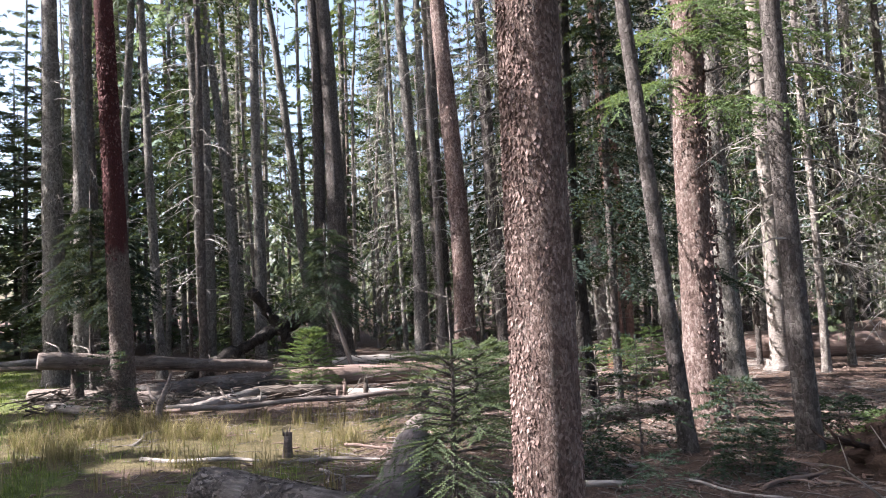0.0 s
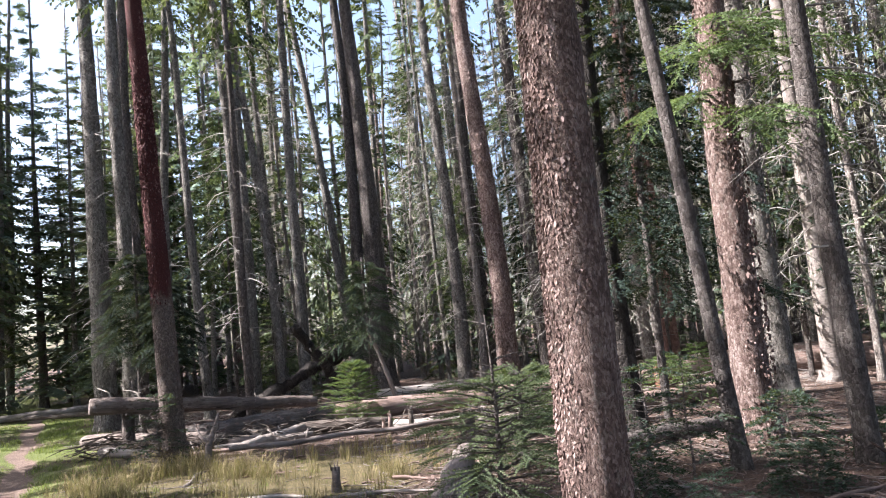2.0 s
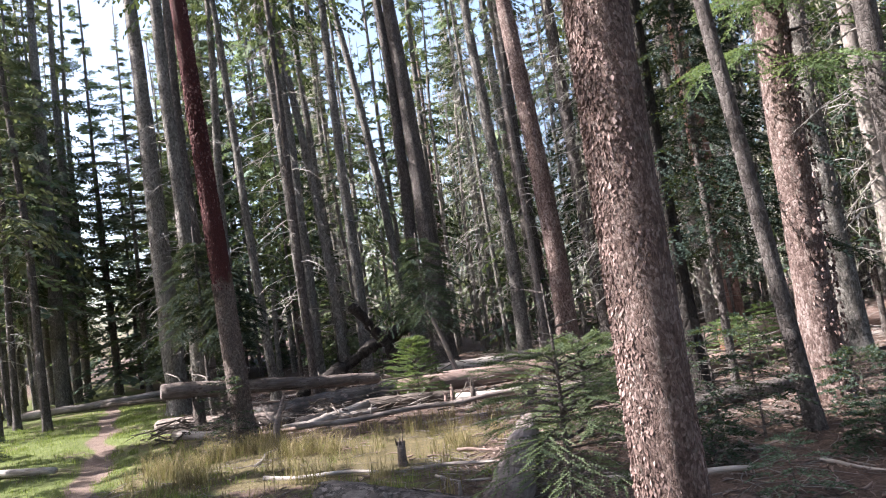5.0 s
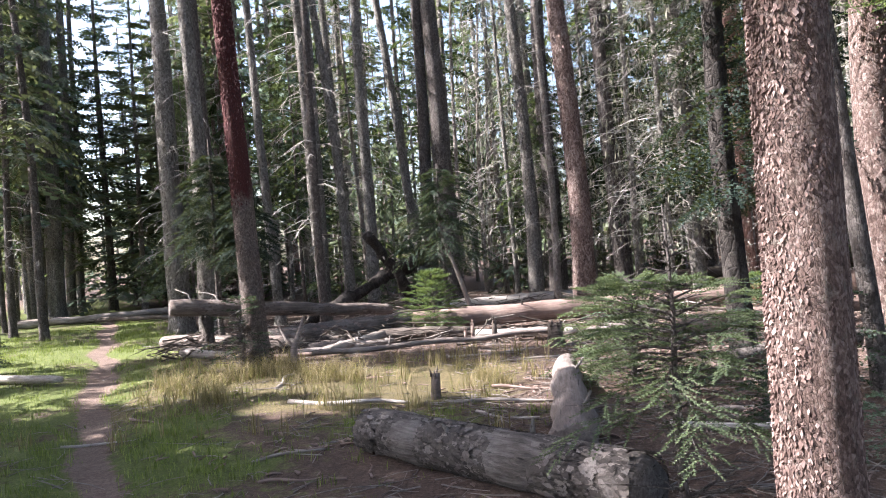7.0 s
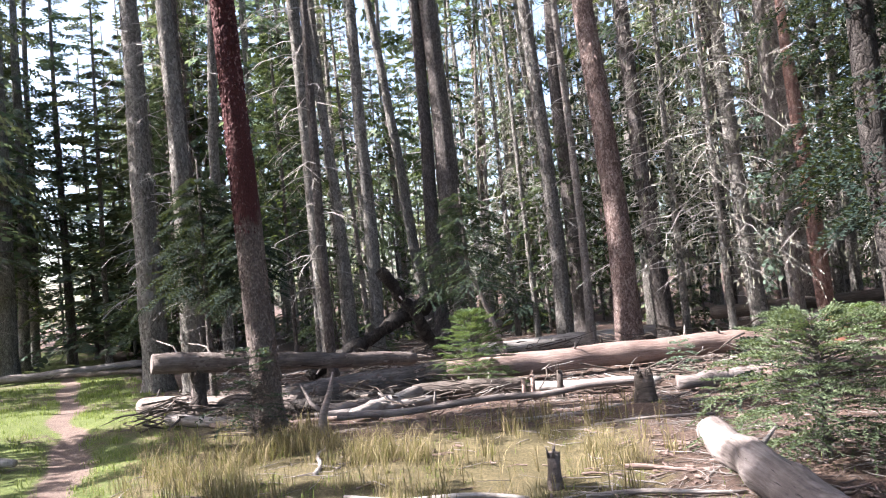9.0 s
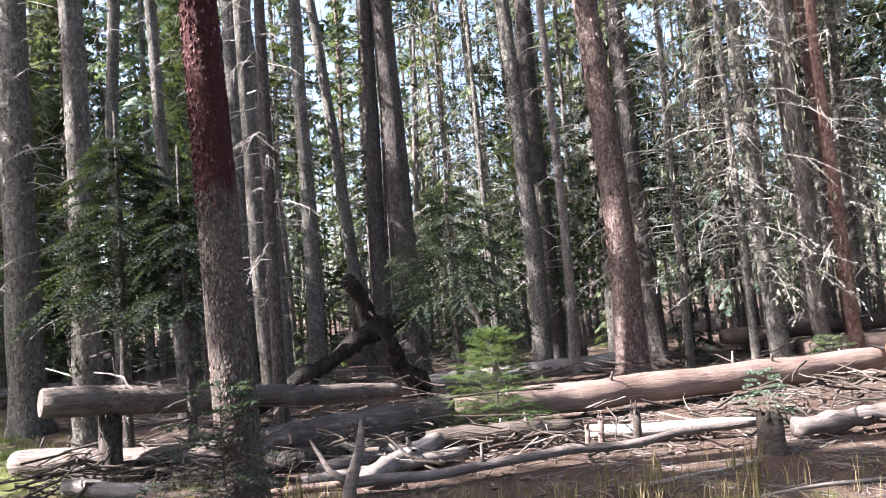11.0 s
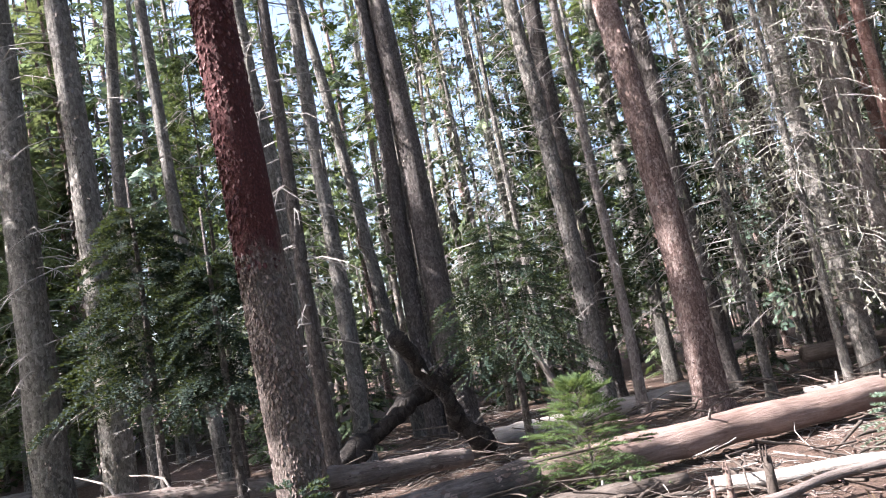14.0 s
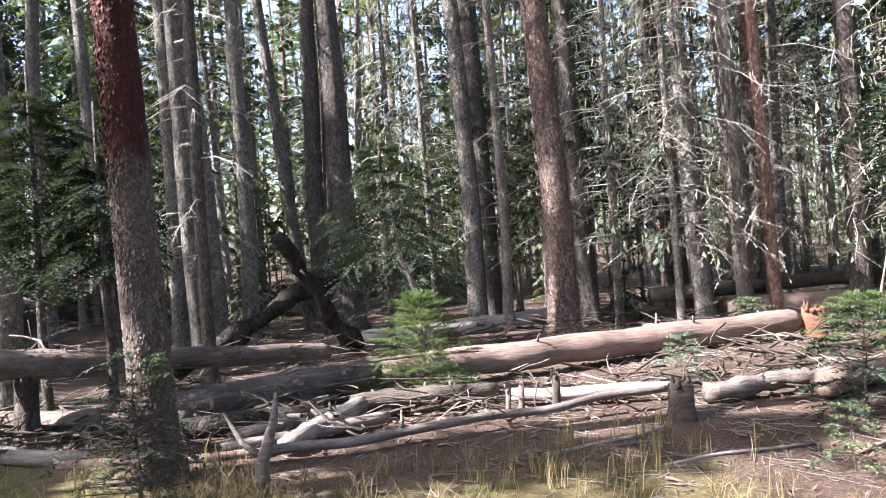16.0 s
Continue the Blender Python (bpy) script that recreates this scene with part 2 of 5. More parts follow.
def ground_material():
    m, n, l, b = material("forest_floor", 0.95)
    v = mapped(n, l, (1, 1, 1))
    zone = n.new("ShaderNodeVertexColor")
    zone.layer_name = "zone"
    sep = n.new("ShaderNodeSeparateColor")
    l.new(zone.outputs["Color"], sep.inputs[0])
    fine, mid, big = noisy(n, l, v, 38, 8, 0.75), noisy(n, l, v, 7, 6, 0.65), noisy(n, l, v, 0.9, 4)
    tone = maths(n, l, "ADD", maths(n, l, "MULTIPLY", fine, 0.75), maths(n, l, "MULTIPLY", mid, 0.27))
    duff = ramp(n, l, tone, [(0.34, (0.022, 0.015, 0.012)), (0.5, (0.085, 0.055, 0.042)), (0.62, (0.16, 0.112, 0.086)), (0.74, (0.32, 0.26, 0.21))])
    moss = ramp(n, l, tone, [(0.3, (0.03, 0.045, 0.01)), (0.5, (0.085, 0.11, 0.025)), (0.72, (0.2, 0.2, 0.07))])
    straw = ramp(n, l, tone, [(0.32, (0.03, 0.026, 0.012)), (0.5, (0.095, 0.078, 0.036)), (0.72, (0.24, 0.185, 0.1))])
    dirt = ramp(n, l, tone, [(0.3, (0.07, 0.048, 0.038)), (0.5, (0.145, 0.102, 0.082)), (0.72, (0.26, 0.2, 0.165))])
    jitter = maths(n, l, "MULTIPLY", maths(n, l, "SUBTRACT", mid, 0.5), 1.6)

    def mask(sock):
        k = maths(n, l, "ADD", sock, jitter)
        return maths(n, l, "MULTIPLY", maths(n, l, "SUBTRACT", k, 0.32), 3.0, True)
    col = mix(n, l, mask(sep.outputs[1]), duff, moss)
    col = mix(n, l, mask(sep.outputs[2]), col, straw)
    col = mix(n, l, maths(n, l, "MULTIPLY", maths(n, l, "SUBTRACT", maths(n, l, "ADD", sep.outputs[0], maths(n, l, "MULTIPLY", jitter, 0.4)), 0.35), 4.0, True), col, dirt)
    col = mix(n, l, 0.35, col, ramp(n, l, big, [(0.35, (0.55, 0.55, 0.55)), (0.65, (1, 1, 1))]), "MULTIPLY")
    l.new(col, b.inputs["Base Color"])
    bump(n, l, b, tone, 0.9, 0.05)
    return m


FLOOR = ground_material()


# ---- mesh tools ----
class Shape:
    """Collects points and faces for one mesh."""

    def __init__(self):
        self.v, self.f = [], []

    def tube(self, pts, radii, sides=8, cap=True, rough=0.0, seed=0.0, flare=0.0):
        pts = [Vector(p) for p in pts]
        first = len(self.v)
        side = None
        for i, (p, r) in enumerate(zip(pts, radii)):
            way = (pts[min(i + 1, len(pts) - 1)] - pts[max(i - 1, 0)]).normalized()
            if side is None:
                side = way.orthogonal().normalized()
            side = (side - way * side.dot(way)).normalized()
            other = way.cross(side)
            for k in range(sides):
                a = 2 * math.pi * k / sides
                d = side * math.cos(a) + other * math.sin(a)
                rr = r
                if rough:
                    q = Vector((d.x * 1.7 + seed, d.y * 1.7, i * 0.45 + seed * 3))
                    rr *= 1 + rough * noise.noise(q) + 0.5 * rough * noise.noise(q * 3.1)
                if flare and i < 3:
                    rr *= 1 + flare * (1, 0.45, 0.12)[i] * (1 + 0.7 * math.sin(a * 4 + seed))
                self.v.append(p + d * rr)
        for i in range(len(pts) - 1):
            for k in range(sides):
                a, b = first + i * sides + k, first + i * sides + (k + 1) % sides
                self.f.append((a, b, b + sides, a + sides))
        if cap:
            self.f.append(tuple(first + k for k in reversed(range(sides))))
            self.f.append(tuple(first + (len(pts) - 1) * sides + k for k in range(sides)))

    def tri(self, a, b, c):
        k = len(self.v)
        self.v += [a, b, c]
        self.f.append((k, k + 1, k + 2))

    def quad(self, a, b, c, d):
        k = len(self.v)
        self.v += [a, b, c, d]
        self.f.append((k, k + 1, k + 2, k + 3))

    def mesh(self, name, mat, smooth=True):
        me = bpy.data.meshes.new(name)
        me.from_pydata([tuple(p) for p in self.v], [], self.f)
        me.materials.append(mat)
        if smooth:
            me.polygons.foreach_set("use_smooth", [True] * len(me.polygons))
        me.update()
        return me


def part(name, mesh, parent, label="", m=None, kind=""):
    ob = new(name, mesh)
    ob.parent = parent
    if m is not None:
        ob.matrix_local = m
    return tagged(ob, label, kind=kind)


def thing(name, x, y, z, label, category, group="", rz=0.0):
    ob = new(name)
    ob.empty_display_size = 0.2
    ob.matrix_world = pose(x, y, z, 0, 0, rz)
    return tagged(ob, label, category, group)


# the trail runs straight: x = -3.98 - 0.625 (y - 5.28)
def trail_side(x, y):
    return (x + 3.98 + 0.625 * (y - 5.28)) / 1.18


def ground_z(x, y):
    n = noise.noise(Vector((x * 0.35, y * 0.35, 0.3))) * 0.06 + noise.noise(Vector((x * 1.3, y * 1.3, 4))) * 0.025
    s = trail_side(x, y)
    return n * min(1.0, 0.25 + abs(s) * 0.5) - 0.05 * math.exp(-(s / 0.35) ** 2)


rnd = random.Random(7)


def jit(a):
    return rnd.uniform(-a, a)


# ---- ground ----
def grow(lo, hi, step, far):
    a = list(np.arange(lo, hi + 1e-6, step))
    s, x = step, a[-1]
    while x < far:
        s *= 1.35
        x += s
        a.append(x)
    s, x = step, a[0]
    while x > -far:
        s *= 1.35
        x -= s
        a.insert(0, x)
    return a


def smooth(a, b, x):
    t = max(0.0, min(1.0, (x - a) / (b - a)))
    return t * t * (3 - 2 * t)


def zones(x, y):
    """Trail, green and dry grass cover at a place, 0 to 1."""
    s = trail_side(x, y) + 0.25 * noise.noise(Vector((x * 0.6, y * 0.6, 9)))
    path = 1 - smooth(0.08, 0.27, abs(s))
    green = (1 - smooth(0.5, 2.5, s)) * (1 - smooth(3.5, 7.5, -s)) * smooth(-6, -2, y) * (1 - smooth(46, 60, y))
    green *= 0.5 + 0.5 * smooth(-0.3, 0.25, noise.noise(Vector((x * 1.3, y * 1.3, 4.4))))
    green = max(green, 0.55 * math.exp(-((x + 2.2) / 1.6) ** 2 - ((y - 7.2) / 0.8) ** 2))
    straw = smooth(-6.3, -5.4, x) * (1 - smooth(-1.9, -0.6, x)) * smooth(7.2, 8.3, y) * (1 - smooth(9.9, 11.2, y))
    straw = max(straw, 0.6 * (1 - smooth(0.4, 1.6, abs(s - 1.4))) * smooth(6, 9, y) * (1 - smooth(12, 15, y)))
    return path, green, straw


xs, ys = grow(-16, 9, 0.14, 420), grow(-2, 24, 0.14, 420)
floor_shape = Shape()
floor_shape.v = [(x, y, ground_z(x, y)) for y in ys for x in xs]
nx = len(xs)
floor_shape.f = [(j * nx + i, j * nx + i + 1, (j + 1) * nx + i + 1, (j + 1) * nx + i) for j in range(len(ys) - 1) for i in range(nx - 1)]
floor_mesh = floor_shape.mesh("ground", FLOOR)
paint = floor_mesh.color_attributes.new("zone", "FLOAT_COLOR", "POINT")
paint.data.foreach_set("color", [c for y in ys for x in xs for c in (*zones(x, y), 1.0)])
tagged(new("ground", floor_mesh), "forest floor of brown needles, moss, grass and a worn dirt trail", "ground", kind="structure")


# ---- trees ----
def needles(shape, root, way, length, width, count, lift=0.0):
    """A flat frond: a spine with pointed needles on both sides, all one piece."""
    way = way.normalized()
    side = way.cross(Vector((0, 0, 1)))
    if side.length < 0.1:
        side = Vector((1, 0, 0))
    side.normalize()
    up = side.cross(way)
    roll = jit(0.6)
    flat = side * math.cos(roll) + up * math.sin(roll)
    segs = max(2, (count + 1) // 2)
    k0 = len(shape.v)
    shape.v += [root + way * (length * k / segs) + up * (lift - 0.10 * length * (k / segs) ** 2) for k in range(segs + 1)]
    for k in range(segs):
        t = (k + 0.4) / segs
        for s in (-1, 1):
            w = width * (1 - 0.5 * t) * rnd.uniform(0.65, 1.3)
            shape.v.append(shape.v[k0 + k] + way * (length / segs * 0.5 + w * 0.7) + flat * (s * w) + up * (jit(0.25) * w - 0.2 * w))
            shape.f.append((k0 + k, k0 + k + 1, len(shape.v) - 1))


def bough(shape, root, angle, length, rise, droop, twigs=9, width=0.16, count=6):
    """A spruce bough: twigs along a drooping line, hanging a little to both sides."""
    out = Vector((math.cos(angle), math.sin(angle), 0))
    side = Vector((-out.y, out.x, 0))
    for k in range(twigs):
        t = (k + 0.6 + jit(0.3)) / twigs
        p = root + out * (length * t) + Vector((0, 0, length * (rise * t - droop * t * t)))
        s = 1 if k % 2 else -1
        way = out * (0.55 + 0.6 * t) + side * (s * (1.05 - 0.75 * t) + jit(0.2)) + Vector((0, 0, rise - 2 * droop * t - 0.25 + jit(0.2)))
        needles(shape, p, way, length * rnd.uniform(0.34, 0.5) * (1.15 - 0.55 * t), width, count)


def sprig(shape, root, way, length, width, count):
    """A short shoot with needles set all round its spine, all one piece."""
    way = way.normalized()
    side = way.cross(Vector((0.1, 0.2, 1))).normalized()
    up = side.cross(way)
    segs = max(3, count // 2)
    k0 = len(shape.v)
    shape.v += [root + way * (length * k / segs) for k in range(segs + 1)]
    turn = rnd.uniform(0, 3.1)
    for k in range(segs):
        for h in (0, math.pi):
            a = turn + 1.05 * k + h
            w = width * (1.1 - 0.45 * k / segs) * rnd.uniform(0.75, 1.2)
            d = side * math.cos(a) + up * (0.6 * math.sin(a) + 0.15)
            shape.v.append(shape.v[k0 + k] + d * w + way * (w * 0.9 + length / segs * 0.5))
            shape.f.append((k0 + k, k0 + k + 1, len(shape.v) - 1))


def spray(shape, root, angle, length, rise, droop, twigs, twig, width, count):
    """A flat spruce bough: side twigs fan out from its line, each closed by a few overlapping shoots."""
    out = Vector((math.cos(angle), math.sin(angle), 0))
    side = Vector((-out.y, out.x, 0))
    arms = max(4, twigs // 3)
    for k in range(arms):
        t = 0.2 + 0.8 * ((k + 0.5 * rnd.random()) / arms) ** 0.85
        s = 1 if k % 2 else -1
        p = root + out * (length * t) + Vector((0, 0, length * (rise * t - droop * t * t)))
        reach = (0.42 * length * (1.12 - t) + 0.5 * twig) * rnd.uniform(0.7, 1.2)
        way = (out * rnd.uniform(0.7, 1.1) + side * s * rnd.uniform(0.7, 1.1) + Vector((0, 0, rise - 2 * droop * t - 0.1 + jit(0.15)))).normalized()
        for q in range(3):
            f = (q + 0.2) / 3
            turn = way + side * (s * jit(0.5) * (q < 2)) + out * jit(0.4) * (q < 2) + Vector((0, 0, jit(0.15) - 0.1 * f))
            sprig(shape, p + way * (reach * f) - Vector((0, 0, 0.15 * reach * f * f)), turn, max(twig * 0.8, reach * 0.5) * rnd.uniform(0.8, 1.2), width, count)
    tip = root + out * (length * 0.8) + Vector((0, 0, length * (rise * 0.8 - droop * 0.64)))
    sprig(shape, tip, out + Vector((0, 0, rise - 1.7 * droop)), max(twig, length * 0.22), width, count)


def crown_mesh(name, height, radius, mat, boughs, bare=0.0, twigs=9, width=0.17, count=6, seed=0, top_power=0.8):
    """A ragged spruce crown from its foot (z = 0) to its top."""
    rnd.seed(seed)
    s = Shape()
    for k in range(boughs):
        t = (k + rnd.random()) / boughs
        if rnd.random() < bare:
            continue
        z = height * t
        r = radius * (1 - t) ** top_power * rnd.uniform(0.6, 1.15) + 0.12
        bough(s, Vector((0, 0, z)), rnd.uniform(0, 6.283), r, 0.15 + 0.3 * t, 0.45 * (1 - 0.6 * t), twigs, width, count)
    needles(s, Vector((0, 0, height)), Vector((0.02, 0, 1)), 0.6, width * 0.8, 10)
    return s.mesh(name, mat, False)


def dead_twigs_mesh(name, height, boughs, length, seed, lichen=0):
    """Bare drooping side branches, up a stem from z = 0."""
    rnd.seed(seed)
    s = Shape()
    for k in range(boughs):
        z = height * (k + rnd.random()) / boughs
        a, r = rnd.uniform(0, 6.283), length * rnd.uniform(0.35, 1.0)
        out = Vector((math.cos(a), math.sin(a), 0))
        pts = [out * (r * t) + Vector((0, 0, z + r * (0.15 * t - 0.5 * t * t))) + Vector((jit(0.03), jit(0.03), 0)) * r for t in (0, 0.35, 0.7, 1)]
        s.tube(pts, (0.013, 0.009, 0.006, 0.002), 3, False)
        for q in range(4):
            t = rnd.uniform(0.3, 0.95)
            p = out * (r * t) + Vector((0, 0, z + r * (0.15 * t - 0.5 * t * t)))
            w = out * rnd.uniform(0.1, 0.5) + Vector((-out.y, out.x, 0)) * jit(0.9) + Vector((0, 0, -0.35 + jit(0.3)))
            L = r * rnd.uniform(0.2, 0.45)
            s.tube((p, p + w * L + Vector((0, 0, -0.12 * L))), (0.006, 0.0015), 3, False)
    return s.mesh(name, TWIG)


def lichen_mesh(name, height, strands, length, seed):
    """Pale beard lichen hanging in thin strands from dead twigs."""
    rnd.seed(seed)
    s = Shape()
    for k in range(strands):
        z, a, r = height * rnd.random(), rnd.uniform(0, 6.283), length * math.sqrt(rnd.random())
        p = Vector((math.cos(a) * r, math.sin(a) * r, z - 0.35 * r * r / length))
        L, w = rnd.uniform(0.06, 0.24), rnd.uniform(0.003, 0.008)
        d = Vector((math.cos(a * 3), math.sin(a * 3), 0)) * w
        s.quad(p - d, p + d, p + d * 0.6 + Vector((jit(0.04), jit(0.04), -L * 0.6)), p - d * 0.4 + Vector((jit(0.04), jit(0.04), -L)))
    return s.mesh(name, LICHEN, False)


CROWNS = [crown_mesh("crown", 13, 1.6, (NEEDLE, NEEDLE_DARK, NEEDLE, NEEDLE_PALE, NEEDLE_BLUE)[k], 62, 0.1, 11, 0.15, 6, 100 + k) for k in range(5)]
FINE_CROWNS = [crown_mesh("crown", 13, 1.5, (NEEDLE, NEEDLE_PALE)[k], 84, 0.15, 13, 0.06, 10, 150 + k) for k in range(2)]
THIN_CROWNS = [crown_mesh("crown", 11, 1.5, (NEEDLE, NEEDLE_PALE, NEEDLE_DARK)[k], 50, 0.18, 10, 0.13, 6, 200 + k) for k in range(3)]
DEAD = [dead_twigs_mesh("dead_branchwork", 8, 34, 1.3, 300 + k) for k in range(4)]
DEAD_LONG = [dead_twigs_mesh("dead_branchwork", 8, 60, 2.0, 310 + k) for k in range(2)]
BEARD = [lichen_mesh("lichen_strands", 8, 500, 1.2, 320 + k) for k in range(2)]


def trunk_mesh(base_r, height, lean, mat, sides=12, rough=0.1, seed=0.0, flare=0.35, bend=0.0, broken=False, step=0.5):
    zs = [-0.12, 0.1, 0.28]
    while zs[-1] < height:
        zs.append(zs[-1] + step * (1 if zs[-1] < 9 else 3))
    s = Shape()
    pts, radii = [], []
    for z in zs:
        wob = bend * math.sin(z * 0.55 + seed) + 0.02 * noise.noise(Vector((seed, z * 0.5, 1)))
        wob2 = bend * 0.6 * math.sin(z * 0.4 + seed * 2) + 0.02 * noise.noise(Vector((seed, z * 0.5, 7)))
        pts.append((lean[0] * z + wob, lean[1] * z + wob2, z))
        k = z / height
        radii.append(base_r * (1 - 0.75 * k if not broken else 1 - 0.35 * k) + 0.004)
    s.tube(pts, radii, sides, True, rough, seed, flare)
    if broken:
        for q in range(6):
            a = q * 1.05
            r = radii[-1]
            c = Vector(pts[-1])
            p = c + Vector((math.cos(a), math.sin(a), 0)) * r * 0.7
            s.tube((p - Vector((0, 0, 0.1)), p + Vector((jit(0.03), jit(0.03), rnd.uniform(0.1, 0.5)))), (r * 0.3, 0.004), 4, False)
    return s.mesh("trunk", mat)


def tree(x, y, lean, diameter, height, mat, label, crown=None, crown_at=9.0, crown_scale=1.0, dead=None, dead_at=1.5, beard=None, seed=None, group="forest trees", name="spruce_tree", **kw):
    seed = seed if seed is not None else (x * 1.37 + y * 0.73) % 17
    t = thing(name, x, y, ground_z(x, y), label, "tree", group)
    part("trunk", trunk_mesh(diameter / 2, height, lean, mat, seed=seed, **kw), t)
    turn = (seed * 97) % 360
    if crown is not None:
        sz = (height + 0.4 - crown_at) / (11 if crown in THIN_CROWNS else 13)
        part("crown", crown, t, m=pose(lean[0] * crown_at, lean[1] * crown_at, crown_at, math.degrees(-lean[1]), math.degrees(lean[0]), turn) @ Matrix.Diagonal((crown_scale, crown_scale, sz, 1)))
    if dead is not None:
        part("dead_branchwork", dead, t, "bare grey dead branches", m=pose(lean[0] * dead_at, lean[1] * dead_at, dead_at, math.degrees(-lean[1]), math.degrees(lean[0]), turn), kind="stuff")
    if beard is not None:
        part("lichen", beard, t, "pale beard lichen strands", m=pose(lean[0] * dead_at, lean[1] * dead_at, dead_at, math.degrees(-lean[1]), math.degrees(lean[0]), turn), kind="stuff")
    return t


def flakes(t, diameter, lean, z0, z1, count, mat, seed, name="flaking_bark", label="curled scaly bark plates", height=20.0, size=1.0):
    """Loose bark plates standing a little off a stem."""
    rnd.seed(seed)
    s = Shape()
    for k in range(count):
        z, a = rnd.uniform(z0, z1), rnd.uniform(0, 6.283)
        r = diameter / 2 * (1 - 0.75 * z / height) * rnd.uniform(0.97, 1.03)
        if z < 0.3:
            r *= 1.0 + 0.3 * (0.3 - z) / 0.3
        c = Vector((lean[0] * z, lean[1] * z, z))
        d = Vector((math.cos(a), math.sin(a), 0))
        e = Vector((-d.y, d.x, 0))
        big = rnd.random() ** 3
        w, h = (rnd.uniform(0.005, 0.011) + 0.006 * big) * size, (rnd.uniform(0.007, 0.02) + 0.014 * big) * size
        ta, tb = jit(0.006) * size, rnd.uniform(-0.009, 0.004) * size
        n0 = []
        sides = 4
        for q in range(sides):
            b = 6.283 * q / sides + jit(0.4)
            u, v = math.cos(b) * w * rnd.uniform(0.7, 1.2), math.sin(b) * h * rnd.uniform(0.7, 1.2)
            lift = 0.004 * size + ta * u / w + tb * v / h
            n0.append((c + d * math.sqrt(max(r * r - u * u, 0)) + e * u + Vector((0, 0, v)), lift))
        k0 = len(s.v)
        s.v += [p + d * (lf + 0.003) for p, lf in n0] + [p - d * (0.008 * size) for p, lf in n0]
        s.f.append(tuple(range(k0, k0 + sides)))
        for q in range(sides if size < 1.5 else 0):
            q2 = (q + 1) % sides
            s.f.append((k0 + q, k0 + sides + q, k0 + sides + q2, k0 + q2))
    part(name, s.mesh(name, mat, False), t, label, kind="stuff")


# the tree beside the first standpoint, and the red-barked one by the log pile
near = tree(0.32, 3.84, (0.008, 0.035), 0.335, 20, BARK_NEAR, "old spruce with scaly pinkish-brown bark beside the trail", crown=CROWNS[1], crown_at=8.5, sides=28, rough=0.05, flare=0.12, step=0.12)
flakes(near, 0.335, (0.008, 0.035), 0.0, 4.4, 15500, FLAKE, 11, size=0.72)
red = tree(-5.22, 11.34, (-0.032, -0.007), 0.33, 20, BARK_RED, "spruce with dark red flaking bark above grey lower bark", crown=THIN_CROWNS[0], crown_at=10, sides=24, rough=0.05, flare=0.25, step=0.14)
flakes(red, 0.33, (-0.032, -0.007), 0.0, 2.45, 4000, FLAKE_RED, 12, size=0.95)
flakes(red, 0.33, (-0.032, -0.007), 2.35, 7.0, 4200, FLAKE_SCARLET, 13, size=1.12, name="red_flaking_bark", label="dark red bark plates")

# stems standing in shade get darker bark that paints this shade
GREY, DARKB, PALE = "tall grey-barked spruce with bare dead lower branches", "spruce in the shade of the wood, shade put into its bark colour", "spruce with pale sunlit scaly bark"
